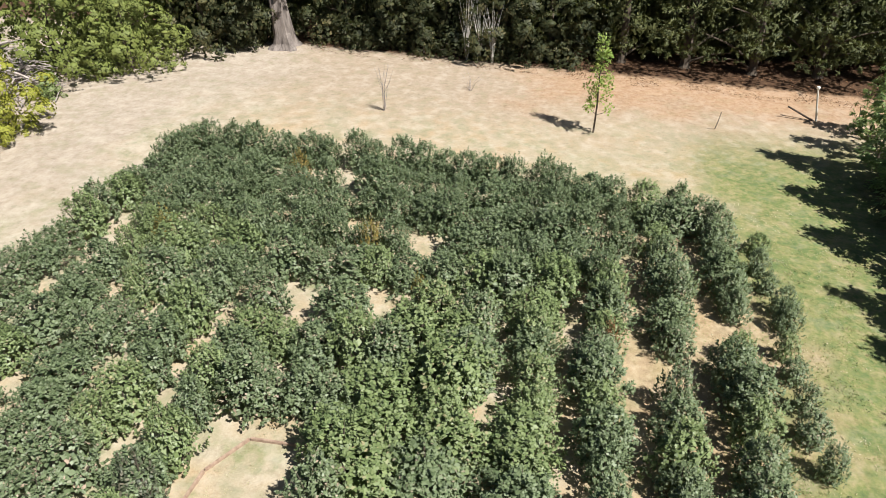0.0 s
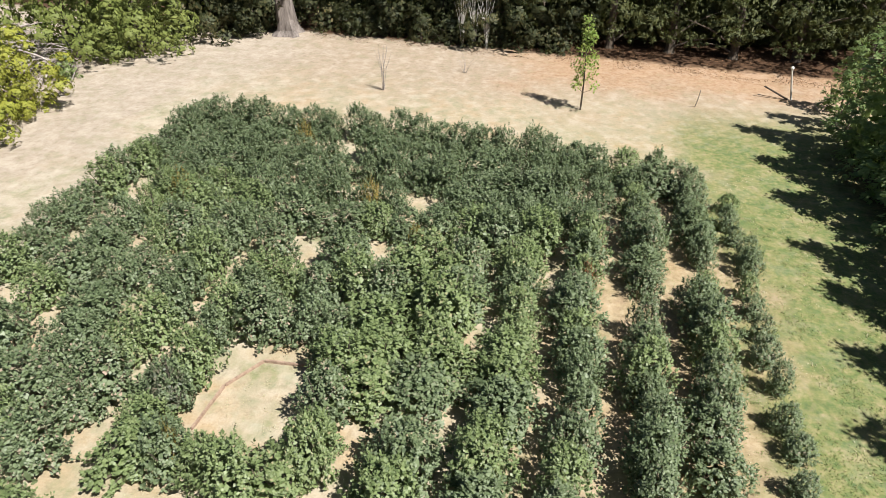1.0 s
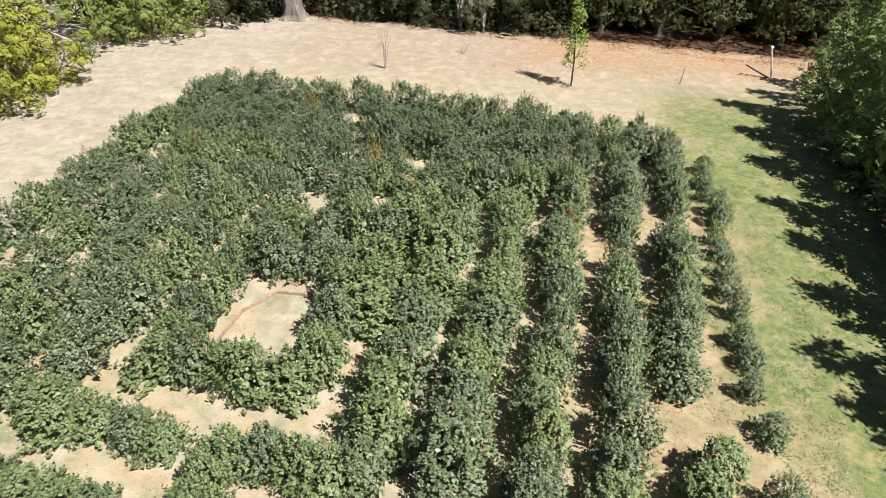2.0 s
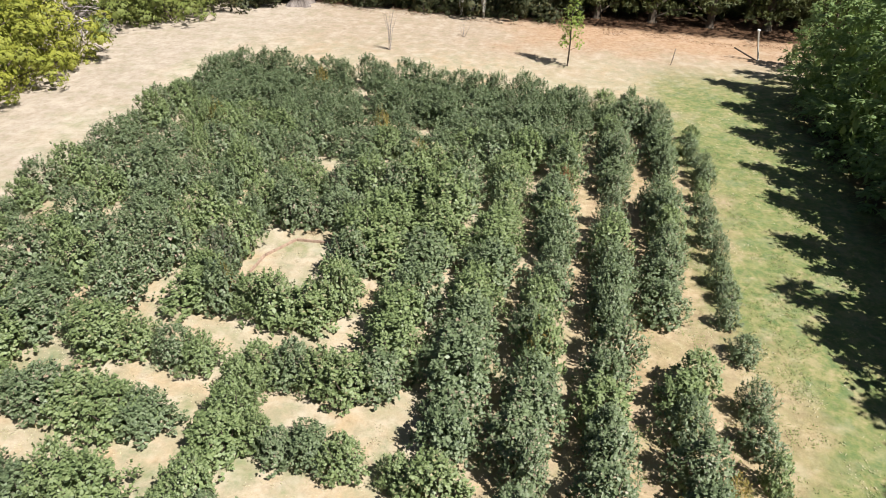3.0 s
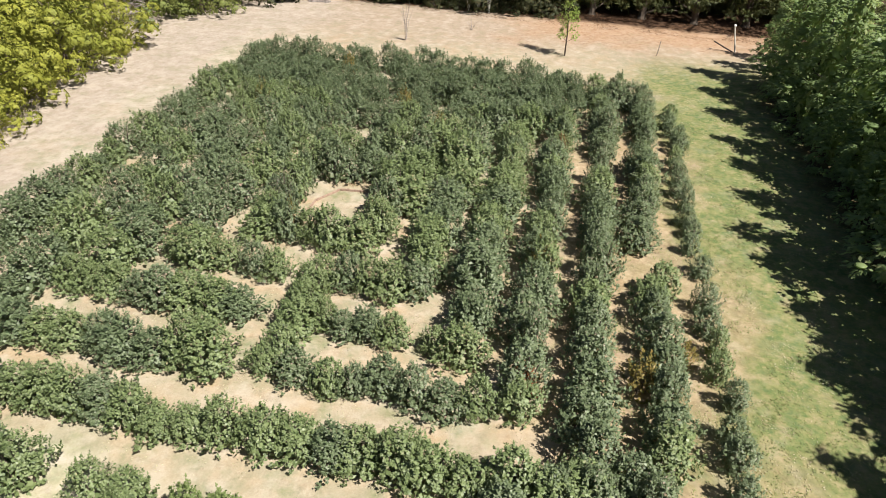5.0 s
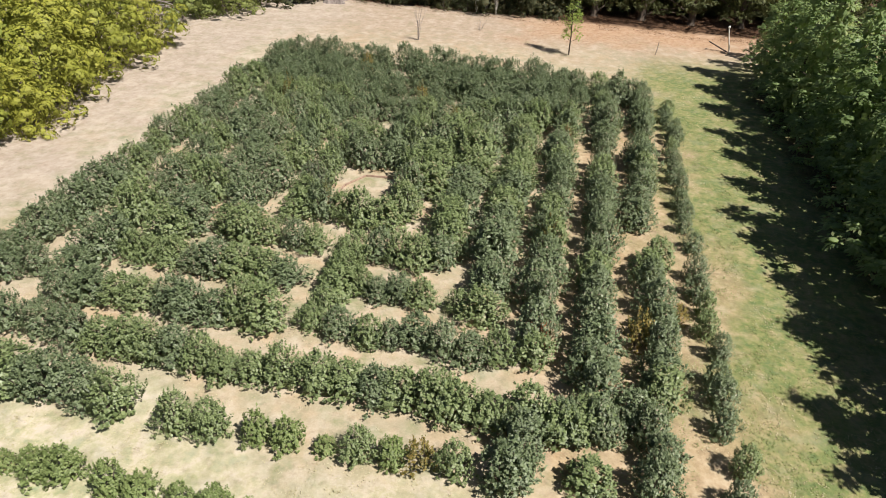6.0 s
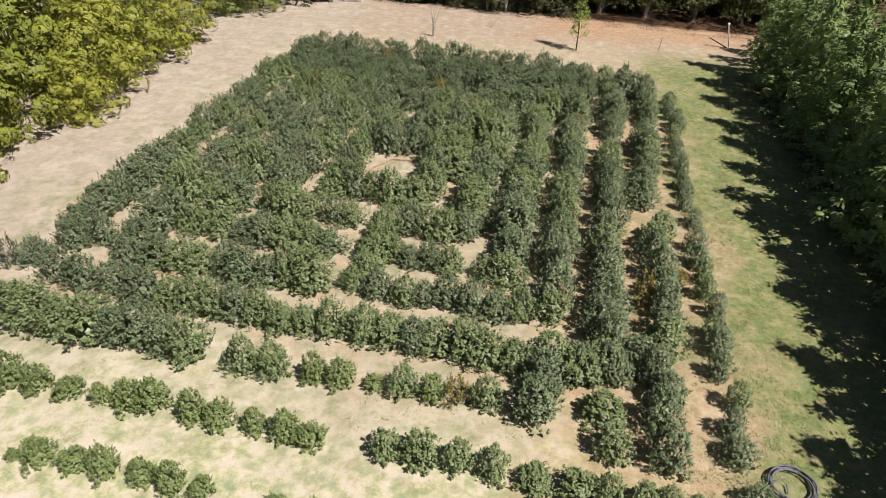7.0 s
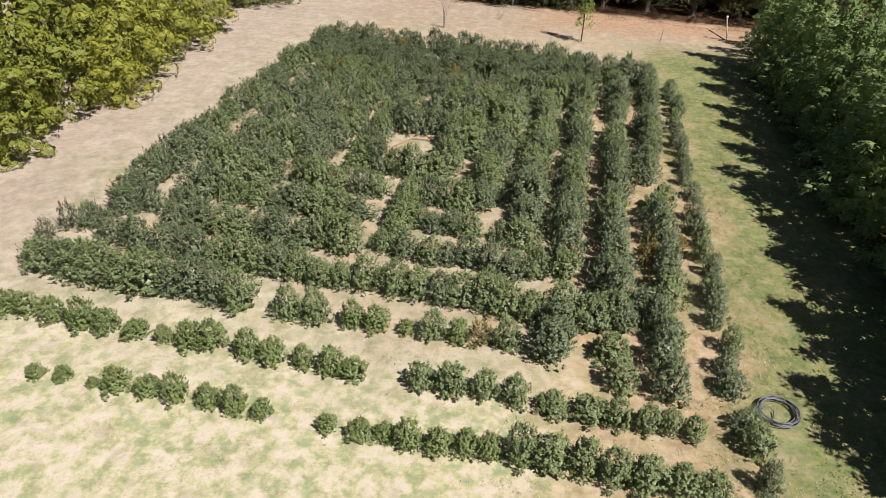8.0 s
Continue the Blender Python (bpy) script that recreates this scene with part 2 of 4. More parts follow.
    n.bsdf.inputs["Roughness"].default_value = 0.95
    n.bsdf.inputs["Specular IOR Level"].default_value = 0.15
    n.bump(n.maths("ADD", fine, n.maths("MULTIPLY", mid, 2.0)), 0.35, 0.05)
    return n.mat


GROUND = ground_material()


# ---- helpers of this scene ----
def part(name, mesh, material, parent, label=""):
    """One mesh object under a thing or a part."""
    if isinstance(mesh, bmesh.types.BMesh):
        data = bpy.data.meshes.new(name)
        mesh.to_mesh(data)
        mesh.free()
        mesh = data
    mesh.materials.clear()
    mesh.materials.append(material)
    ob = new(name, mesh)
    ob.parent = parent
    return tagged(ob, label)


def thing(name, label, category, m, group="", kind=""):
    ob = new(name)
    ob.empty_display_size = 0.2
    ob.matrix_basis = m
    return tagged(ob, label, category, group, kind)


def gz(x, y):
    """Height of the ground."""
    cx = max(-40.0, min(40.0, x))
    return -0.06 - 0.02 * cx + 0.05 * noise.noise(Vector((x * 0.45, y * 0.45, 0.3))) + 0.02 * noise.noise(Vector((x * 1.7, y * 1.7, 5.1)))


def stand(x, y, scale=(1, 1, 1), turn=0.0, sink=0.0, lean=0.0):
    if not isinstance(scale, tuple):
        scale = (scale,) * 3
    return Matrix.LocRotScale((x, y, gz(x, y) - sink), Euler((lean, 0, turn)), scale)


def unit(a):
    return a / np.maximum(np.linalg.norm(a, axis=-1, keepdims=True), 1e-9)


def leaf_faces(name, v, soft=None, lumps=None):
    """A mesh of folded leaves, four corners each; soft gives each leaf the normal of its clump."""
    k = np.arange(len(v) // 4)[:, None] * 4
    f = np.concatenate([k + np.array([[0, 1, 2]]), k + np.array([[0, 2, 3]])], axis=1).reshape(-1, 3)
    if soft is not None:
        soft = np.repeat(soft, 4, axis=0)
    if lumps is not None:
        f = np.concatenate([f, lumps[1] + len(v)])
        v = np.concatenate([v, lumps[0]])
        soft = np.concatenate([soft, lumps[2]])
    me = bpy.data.meshes.new(name)
    me.vertices.add(len(v))
    me.vertices.foreach_set("co", v.astype(np.float32).ravel())
    me.loops.add(f.size)
    me.loops.foreach_set("vertex_index", f.astype(np.int32).ravel())
    me.polygons.add(len(f))
    me.polygons.foreach_set("loop_start", np.arange(0, f.size, 3, dtype=np.int32))
    me.update(calc_edges=True)
    me.validate()
    if soft is not None:
        me.polygons.foreach_set("use_smooth", np.ones(len(f), dtype=bool))
        me.normals_split_custom_set_from_vertices(soft.tolist())
    return me


def leaf_mesh(name, base, way, up, length, width, fold=0.12, soft=None, lumps=None, blend=0.8):
    """Folded pointed leaves: one at each base, along way, facing up."""
    way = unit(way)
    side = unit(np.cross(way, up))
    nrm = np.cross(side, way)
    length, width = np.asarray(length)[:, None], np.asarray(width)[:, None]
    mid = base + way * length * 0.48 + nrm * length * fold
    v = np.stack([base, mid + side * width / 2, base + way * length, mid - side * width / 2], axis=1).reshape(-1, 3)
    if soft is not None:
        soft = unit(unit(soft) * blend + nrm * (1.15 - blend))
    return leaf_faces(name, v, soft, lumps)


def tube(bm, points, radii, sides=5):
    """A tapered round limb through the points."""
    rings = []
    for i, p in enumerate(points):
        p = Vector(p)
        d = (Vector(points[min(i + 1, len(points) - 1)]) - Vector(points[max(i - 1, 0)])).normalized()
        a = d.orthogonal().normalized()
        b = d.cross(a)
        rings.append([bm.verts.new(p + (a * math.cos(k * math.tau / sides) + b * math.sin(k * math.tau / sides)) * radii[i]) for k in range(sides)])
    for r, s in zip(rings, rings[1:]):
        for k in range(sides):
            bm.faces.new((r[k], r[(k + 1) % sides], s[(k + 1) % sides], s[k]))
    bm.faces.new(rings[-1])
    bm.faces.new(rings[0][::-1])


def limb_mesh(name, points, radii, sides=5):
    bm = bmesh.new()
    tube(bm, points, radii, sides)
    me = bpy.data.meshes.new(name)
    bm.to_mesh(me)
    bm.free()
    return me


def box(bm, m, sx, sy, sz, bevel=0.0):
    made = bmesh.ops.create_cube(bm, size=1, matrix=m @ Matrix.Diagonal((sx, sy, sz, 1)))
    if bevel:
        edges = list({e for v in made["verts"] for e in v.link_edges})
        bmesh.ops.bevel(bm, geom=edges, offset=bevel, segments=2, affect="EDGES")


# ---- ground ----
def build_ground():
    def steps(lo, hi, step):
        inner = np.arange(lo, hi + 0.01, step)
        far = np.array([3, 8, 18, 40, 90, 200, 450, 1000, 2000.0])
        return np.concatenate([lo - far[::-1], inner, hi + far])

    xs, ys = steps(-26, 18, 0.4), steps(-42, 16, 0.4)
    v = [(x, y, gz(x, y)) for y in ys for x in xs]
    w = len(xs)
    f = [(j * w + i, j * w + i + 1, (j + 1) * w + i + 1, (j + 1) * w + i) for j in range(len(ys) - 1) for i in range(w - 1)]
    me = bpy.data.meshes.new("ground")
    me.from_pydata(v, [], f)
    me.polygons.foreach_set("use_smooth", [True] * len(f))
    me.materials.append(GROUND)
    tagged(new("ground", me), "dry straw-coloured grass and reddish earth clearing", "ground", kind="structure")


build_ground()


# ---- shrubs ----
def shrub_meshes(seed, w, h, shoots, leaves, leaf=0.055, loose=0.0):
    """Leaves and branches of a shrub w wide and h high: upright shoots from one stool, each ending in a tight rosette."""
    r = np.random.RandomState(seed)
    az = r.uniform(0, math.tau, shoots)
    el = np.arcsin(r.uniform(0.0, 1.0, shoots) ** 0.80)
    lump = 1 + 0.15 * np.sin(az * 3 + r.uniform(0, 6)) * np.cos(el) + 0.10 * np.sin(az * 5 + r.uniform(0, 6))
    rad = w / 2 * lump * r.uniform(0.70, 1.04, shoots)
    top = h * r.uniform(0.78, 1.03, shoots)
    tip = np.stack([rad * np.cos(el) * np.cos(az), rad * np.cos(el) * np.sin(az), 0.14 * h + 0.84 * top * np.sin(el)], 1)
    tall = r.uniform(0, 1, shoots) > 0.88
    tip[tall] *= np.array([1.06, 1.06, 1.08])
    foot = np.stack([0.10 * w * np.cos(az), 0.10 * w * np.sin(az), np.full(shoots, 0.02)], 1)
    ctrl = foot * 0.4 + tip * 0.6 + np.array([0, 0, 0.10 * h])
    n = shoots * leaves
    s = np.repeat(np.arange(shoots), leaves)
    rise = unit(unit(tip - np.array([0, 0, 0.25 * h])) * 0.75 + np.array([0, 0, 0.8]) + r.normal(0, 0.16, (shoots, 3)))
    span = r.uniform(0.08, 0.15, shoots) * (1 + 1.2 * loose)
    down = np.tile(np.linspace(0, 1, leaves), shoots)
    axis = rise[s]
    pos = tip[s] - axis * (down * span[s])[:, None] + r.normal(0, 0.006, (n, 3))
    rnd = r.normal(0, 1, (n, 3))
    rnd -= axis * (rnd * axis).sum(1, keepdims=True)
    rnd = unit(rnd)
    way = unit(rnd + axis * (1.25 - 1.25 * down + r.uniform(-0.15, 0.25, n))[:, None])
    up = axis + r.normal(0, 0.2, (n, 3))
    size = leaf * r.uniform(0.75, 1.2, n) * (0.7 + 0.5 * down)
    knob = rnd * (0.25 + 0.75 * down)[:, None] + axis * (1.15 - 0.95 * down)[:, None]
    wide = size * r.uniform(0.60, 0.80, n)
    soft = unit(knob) + unit(pos - np.array([0, 0, 0.3 * h])) * 0.35
    # older leaves inside, which close the shrub
    inner = int(170 * (1 - loose))
    d = unit(r.normal(0, 1, (inner, 3)) * np.array([1, 1, 0.8]) + np.array([0, 0, 0.35]))
    d[:, 2] = np.abs(d[:, 2])
    pos = np.concatenate([pos, d * r.uniform(0.35, 0.66, inner)[:, None] * np.array([w / 2, w / 2, 0.86 * h]) + np.array([0, 0, 0.08 * h])])
    way = np.concatenate([way, unit(np.cross(d, r.normal(0, 1, (inner, 3))) + np.array([0, 0, -0.2]))])
    up = np.concatenate([up, d + r.normal(0, 0.4, (inner, 3))])
    size = np.concatenate([size, r.uniform(0.09, 0.13, inner)])
    wide = np.concatenate([wide, r.uniform(0.07, 0.10, inner)])
    soft = np.concatenate([soft, d])
    me = leaf_mesh("foliage", pos, way, up, size, wide, 0.10, soft, None, 0.55)
    branches = []
    for i in range(0, shoots, max(1, shoots // 4)):
        pts = [tuple((1 - q) ** 2 * foot[i] + 2 * q * (1 - q) * ctrl[i] + q * q * tip[i]) for q in (0, 0.35, 0.7, 0.95)]
        branches.append(limb_mesh("branch", pts, [0.016, 0.012, 0.008, 0.003], 4))
    return me, branches


SHRUB_KINDS = {}


def shrub_kind(key, meshes, leaf_mat):
    SHRUB_KINDS[key] = [(f, b, leaf_mat) for f, b in meshes]


FULL = [shrub_meshes(10 + i, 1.0, 1.0, 230, 9, 0.056) for i in range(6)]
SMALL = [shrub_meshes(40 + i, 1.0, 1.0, 160, 11, 0.062) for i in range(4)]
THIN = [shrub_meshes(60 + i, 1.0, 1.0, 70, 10, 0.068, 1.0) for i in range(2)]


def retint(meshes):
    return [(f.copy(), b) for f, b in meshes]


shrub_kind("full", FULL, SHRUB_GREEN)
shrub_kind("light", retint(FULL[:4]), SHRUB_MID)
shrub_kind("small", SMALL, SHRUB_LIGHT)
shrub_kind("smalldark", retint(SMALL), SHRUB_MID)
shrub_kind("thin", THIN, SHRUB_GREY)
shrub_kind("autumn", retint(THIN), SHRUB_AUTUMN)
shrub_kind("red", retint(THIN), SHRUB_RED)
LABELS = {
    "full": "dense dark green evergreen shrub in a maze hedge",
    "light": "dense mid-green leafy shrub in a maze hedge",
    "small": "small bright green young shrub in dry grass",
    "smalldark": "small dark green shrub in a spaced row",
    "thin": "sparse greyish half-bare shrub in the hedge",
    "autumn": "sparse shrub with yellow and orange leaves",
    "red": "sparse shrub with withered reddish leaves",
}
made_shrubs = {}
rng = random.Random(5)


far_leaves = []


def shrub(x, y, kind, w, h):
    pick = rng.randrange(len(SHRUB_KINDS[kind]))
    m = stand(x, y, (w, w * rng.uniform(0.9, 1.1), h), rng.uniform(0, math.tau), 0.02)
    if y > -9.3 - 0.25 * min(0.0, x + 5.0) and x < 1.2 and kind in ("full", "light"):
        data = SHRUB_KINDS[kind][pick][0]
        v = np.empty(len(data.vertices) * 3, np.float32)
        data.vertices.foreach_get("co", v)
        a = np.array(m)
        far_leaves.append(v.reshape(-1, 3) @ a[:3, :3].T + a[:3, 3])
        return None
    first = made_shrubs.get((kind, pick))
    if first:
        return copy_thing(first, m_over(first, m))
    f, b, mat = SHRUB_KINDS[kind][pick]
    ob = thing("shrub", LABELS[kind], "shrub", m, "shrubs of the hedge maze")
    part("foliage", f, mat, ob)
    for limb in b:
        part("branch", limb, BARK, ob)
    made_shrubs[(kind, pick)] = ob
    return ob


def m_over(ob, m):
    """The pose for copy_thing, which multiplies by the first thing's own scale."""
    return m @ Matrix.Diagonal((*ob.scale, 1)).inverted()


# bare openings between the hedges: x and y of one end, x and y of the other, radius
OPENINGS = [
    (-7.3, -13.0, -7.0, -14.1, 0.36), (-7.3, -14.2, -7.1, -15.0, 0.30), (-8.45, -12.6, -8.3, -13.0, 0.28), (-11.5, -12.2, -11.1, -12.9, 0.30),
    (-9.7, -14.8, -9.5, -15.3, 0.34), (-5.85, -10.3, -5.7, -11.2, 0.38), (-4.25, -10.2, -4.15, -11.2, 0.38), (-3.85, -7.9, -3.75, -9.0, 0.44),
    (-8.5, -5.0, -8.35, -5.7, 0.30), (-6.75, -5.0, -6.6, -5.9, 0.34), (-5.5, -7.5, -5.45, -8.0, 0.38), (0.95, -6.6, 0.9, -7.1, 0.40),
    (-10.9, -9.2, -10.8, -9.7, 0.28), (-8.3, -7.4, -8.2, -7.9, 0.32), (-9.5, -11.7, -9.4, -12.2, 0.26), (1.35, -11.6, 1.35, -11.9, 0.42),
    (2.35, -10.0, 2.3, -10.6, 0.42), (-8.6, -15.7, -8.4, -16.1, 0.28), (-10.75, -14.0, -10.6, -14.5, 0.28),
    (-5.2, -15.0, -5.2, -16.1, 0.80), (-5.25, -19.0, -5.15, -21.6, 0.20), (-3.1, -13.4, -3.0, -13.6, 0.25),
    (-11.2, -18.2, -11.1, -18.9, 0.24), (-10.9, -21.3, -10.7, -21.8, 0.30), (-12.0, -15.2, -11.8, -15.5, 0.25),
    (-4.0, -19.40, -2.4, -19.45, 0.36), (-4.0, -20.75, -3.7, -21.0, 0.42), (-3.2, -20.92, -1.25, -20.85, 0.32), (-7.0, -20.85, -6.5, -20.65, 0.36),
    (-7.0, -17.55, -5.3, -17.95, 0.34), (-4.35, -18.1, -3.6, -18.1, 0.28), (-7.2, -19.18, -6.4, -19.2, 0.34), (-0.72, -19.0, -0.9, -20.1, 0.26),
    (-8.55, -19.05, -8.25, -18.75, 0.24),
]


def clear_of_bare(x, y):
    """Distance of a spot from the rim of the nearest opening; negative inside one."""
    least = 9.0
    for x0, y0, x1, y1, r in OPENINGS:
        dx, dy = x1 - x0, y1 - y0
        q = max(0.0, min(1.0, ((x - x0) * dx + (y - y0) * dy) / (dx * dx + dy * dy + 1e-9)))
        least = min(least, math.hypot(x - x0 - dx * q, y - y0 - dy * q) - r)
    return least


def hedge(x0, y0, x1, y1, w, h, step, kinds="full", skip=0.0):
    """Shrubs planted along a line, smaller beside the openings."""
    length = math.hypot(x1 - x0, y1 - y0)
    count = max(1, round(length / step))
    for i in range(count + 1):
        q = i / count
        x, y = x0 + (x1 - x0) * q + rng.uniform(-0.14, 0.14), y0 + (y1 - y0) * q + rng.uniform(-0.14, 0.14)
        gone = rng.random() < skip
        room = clear_of_bare(x, y)
        if gone or room < 0:
            continue
        k = rng.uniform(0.80, 1.18) * min(1.0, 0.74 + 0.8 * room)
        shrub(x, y, rng.choice(kinds.split()), w * k, h * rng.uniform(0.76, 1.14) * min(1.0, 0.8 + 0.6 * room))


# hedges that run away from the open front, on the side of the windbreak
for row in (
    (3.72, -6.9, 3.40, -16.5, 0.58, 0.74, 0.76), (3.40, -17.9, 3.35, -21.5, 0.60, 0.76, 0.72), (3.32, -22.2, 3.35, -27.8, 0.60, 0.72, 0.68),
    (2.85, -6.4, 2.25, -15.7, 1.0, 1.08, 0.68), (2.42, -17.5, 1.95, -25.2, 0.92, 1.02, 0.68),
    (1.52, -8.4, 0.98, -22.5, 1.04, 1.18, 0.66), (0.18, -9.0, -0.18, -21.0, 1.02, 1.20, 0.68),
):
    hedge(*row, kinds="full full full full smalldark")
for row in (
    (-1.15, -10.6, -1.26, -20.4, 1.20, 1.2, 0.66), (-2.38, -11.6, -2.40, -15.0, 1.48, 1.2, 0.66), (-2.46, -16.45, -2.42, -19.2, 1.12, 1.1, 0.66),
    (-3.52, -12.0, -3.52, -14.9, 1.45, 1.2, 0.66), (-3.88, -14.6, -3.88, -16.9, 1.12, 1.15, 0.66),
):
    hedge(*row, kinds="full light light")

# hedges across the front of the maze
for row in (
    (-12.4, -24.0, -7.15, -24.4, 1.12, 1.04, 0.56), (-8.9, -23.0, 0.9, -23.3, 0.92, 0.88, 0.56), (1.2, -23.2, 1.8, -23.0, 0.85, 0.9, 0.55),
    (-9.5, -21.5, -5.7, -21.55, 1.10, 0.96, 0.58), (-4.6, -21.55, -0.1, -21.68, 0.90, 0.84, 0.56),
    (-4.1, -20.1, -1.4, -20.25, 0.80, 0.75, 0.54), (-9.7, -19.9, -5.9, -20.05, 1.02, 0.84, 0.56),
    (-4.4, -18.65, -2.9, -18.8, 0.92, 0.92, 0.58), (-7.9, -18.45, -5.6, -18.6, 1.10, 0.94, 0.58),
    (-6.6, -16.95, -4.2, -17.1, 1.22, 1.02, 0.60), (-4.62, -19.2, -4.6, -21.0, 1.08, 0.95, 0.58),
):
    hedge(*row, kinds="light light full" if row[0] < -4.3 else "light full full")
for x, y, w, h in ((-11.5, -22.5, 0.95, 0.9), (-10.7, -22.7, 1.0, 0.95), (-9.9, -22.7, 0.9, 0.85), (-9.3, -22.8, 0.85, 0.85), (-12.0, -21.2, 0.95, 0.95), (-11.4, -20.9, 0.8, 0.9), (-10.2, -21.7, 0.85, 0.9), (-12.4, -22.1, 0.75, 0.8)):
    shrub(x, y, "full", w, h)

# hedges along the track, and across the back
for row in (
    (-12.1, -4.7, -12.2, -20.4, 1.25, 1.06, 0.74), (-10.55, -5.6, -10.4, -20.9, 1.26, 1.15, 0.74),
    (-9.1, -7.0, -9.15, -19.2, 1.18, 1.18, 0.74), (-7.85, -8.6, -7.85, -17.2, 1.16, 1.2, 0.74),
    (-6.52, -13.0, -6.55, -16.4, 1.18, 1.2, 0.66),
):
    hedge(*row, kinds="full full light")
for row in (
    (-12.0, -4.0, -4.7, -4.35, 1.28, 1.18, 0.76), (-4.2, -4.4, -0.7, -4.8, 1.1, 1.15, 0.74), (-0.2, -5.05, 2.6, -6.0, 1.1, 1.1, 0.74),
    (-10.3, -5.5, 2.0, -6.3, 1.22, 1.15, 0.76), (-8.9, -6.9, 1.3, -7.4, 1.22, 1.15, 0.76),
    (-7.7, -8.3, -0.5, -8.5, 1.22, 1.17, 0.76), (-6.7, -9.7, -1.0, -9.7, 1.24, 1.18, 0.76),
    (-6.5, -11.1, -2.4, -11.1, 1.24, 1.2, 0.76), (-6.4, -12.4, -3.6, -12.4, 1.22, 1.22, 0.74), (-6.0, -13.75, -4.2, -13.75, 1.15, 1.18, 0.66),
):
    hedge(*row, kinds="full full light")

# young shrubs in spaced rows at the open front
for x, w, h in (
    (-9.99, 0.40, 0.36), (-9.44, 0.42, 0.36), (-8.77, 0.28, 0.24), (-8.28, 0.64, 0.58), (-7.65, 0.58, 0.46), (-7.08, 0.56, 0.74), (-6.43, 0.48, 0.54),
    (-5.86, 0.54, 0.70), (-5.35, 0.46, 0.42), (-4.10, 0.42, 0.40), (-3.48, 0.56, 0.44), (-3.04, 0.46, 0.36), (-2.61, 0.62, 0.68), (-2.06, 0.58, 0.54),
    (-1.56, 0.58, 0.50), (-1.18, 0.50, 0.60), (-0.62, 0.66, 0.98), (-0.10, 0.76, 0.78), (0.47, 0.72, 0.86), (0.95, 0.68, 0.85), (1.50, 0.78, 0.70),
    (2.05, 0.70, 0.62), (2.55, 0.72, 0.56),
):
    shrub(x, -27.40 - 0.012 * (x + 5) + rng.uniform(-0.05, 0.05), "small" if x < -0.9 else "smalldark", w, h)
for x, w, h in (
    (-11.95, 0.70, 0.56), (-11.45, 0.65, 0.60), (-10.78, 0.62, 0.66), (-10.07, 0.68, 0.84), (-9.50, 0.64, 0.62), (-8.83, 0.62, 0.44), (-8.17, 0.46, 0.44),
    (-7.55, 0.70, 0.66), (-7.10, 0.72, 0.72), (-6.30, 0.62, 0.70), (-5.76, 0.68, 0.64), (-5.10, 0.50, 0.58), (-4.52, 0.62, 0.70), (-4.05, 0.66, 0.50),
    (-2.70, 0.66, 0.62), (-2.11, 0.74, 0.68), (-1.46, 0.64, 0.66), (-0.84, 0.60, 0.74), (-0.16, 0.72, 0.46), (0.56, 0.78, 0.56), (1.05, 0.60, 0.70),
    (1.57, 0.60, 0.62), (1.97, 0.52, 0.62), (2.38, 0.52, 0.54),
):
    shrub(x, -25.98 - 0.035 * (x + 4) + rng.uniform(-0.05, 0.05), "small" if x < -3 else "smalldark", w, h)
for x, w, h, kind in (
    (-5.99, 0.80, 0.86, "light"), (-5.36, 0.80, 0.82, "light"), (-4.53, 0.56, 0.76, "small"), (-4.0, 0.66, 0.64, "small"), (-3.33, 0.46, 0.36, "small"),
    (-2.77, 0.70, 0.72, "light"), (-2.2, 0.62, 0.62, "small"), (-1.75, 0.70, 0.70, "autumn"), (-1.17, 0.68, 0.78, "smalldark"),
):
    shrub(x, -24.5, kind, w, h)
for x, y, w, h, kind in (
    (-0.15, -23.9, 1.0, 1.05, "full"), (-0.28, -24.6, 1.05, 1.05, "full"), (0.56, -23.3, 0.85, 0.84, "full"), (1.27, -23.35, 0.62, 0.72, "full"),
    (0.95, -24.35, 0.90, 0.62, "smalldark"), (1.1, -25.2, 0.72, 0.80, "smalldark"), (0.02, -17.55, 0.78, 1.18, "autumn"), (-5.85, -16.95, 0.30, 1.22, "autumn"),
    (-0.05, -21.2, 0.75, 0.8, "red"), (2.85, -19.6, 0.55, 0.5, "autumn"), (-6.55, -15.9, 0.85, 1.25, "thin"), (1.95, -20.6, 0.8, 1.0, "autumn"),
    (-12.9, -22.3, 0.7, 0.9, "thin"), (-12.3, -22.0, 0.6, 0.8, "thin"), (-13.1, -22.9, 0.6, 0.7, "thin"), (-12.7, -23.5, 0.6, 0.8, "thin"),
    (-5.1, -8.7, 0.7, 1.15, "autumn"), (-9.9, -9.2, 0.8, 1.12, "autumn"), (-3.5, -10.7, 0.6, 1.15, "autumn"), (-8.0, -5.5, 0.7, 1.15, "autumn"),
    (-1.5, -7.2, 0.7, 1.15, "thin"), (-2.4, -4.6, 0.7, 1.1, "thin"), (0.2, -11.4, 0.5, 1.15, "red"),
):
    shrub(x, y, kind, w, h)


# the far hedges have grown together into one thicket
thicket = leaf_faces("hedge_thicket", np.concatenate(far_leaves))
thicket.materials.append(SHRUB_GREEN)
tagged(new("hedge_thicket", thicket), "dark green shrubs grown together into a thicket", "hedge", kind="stuff")


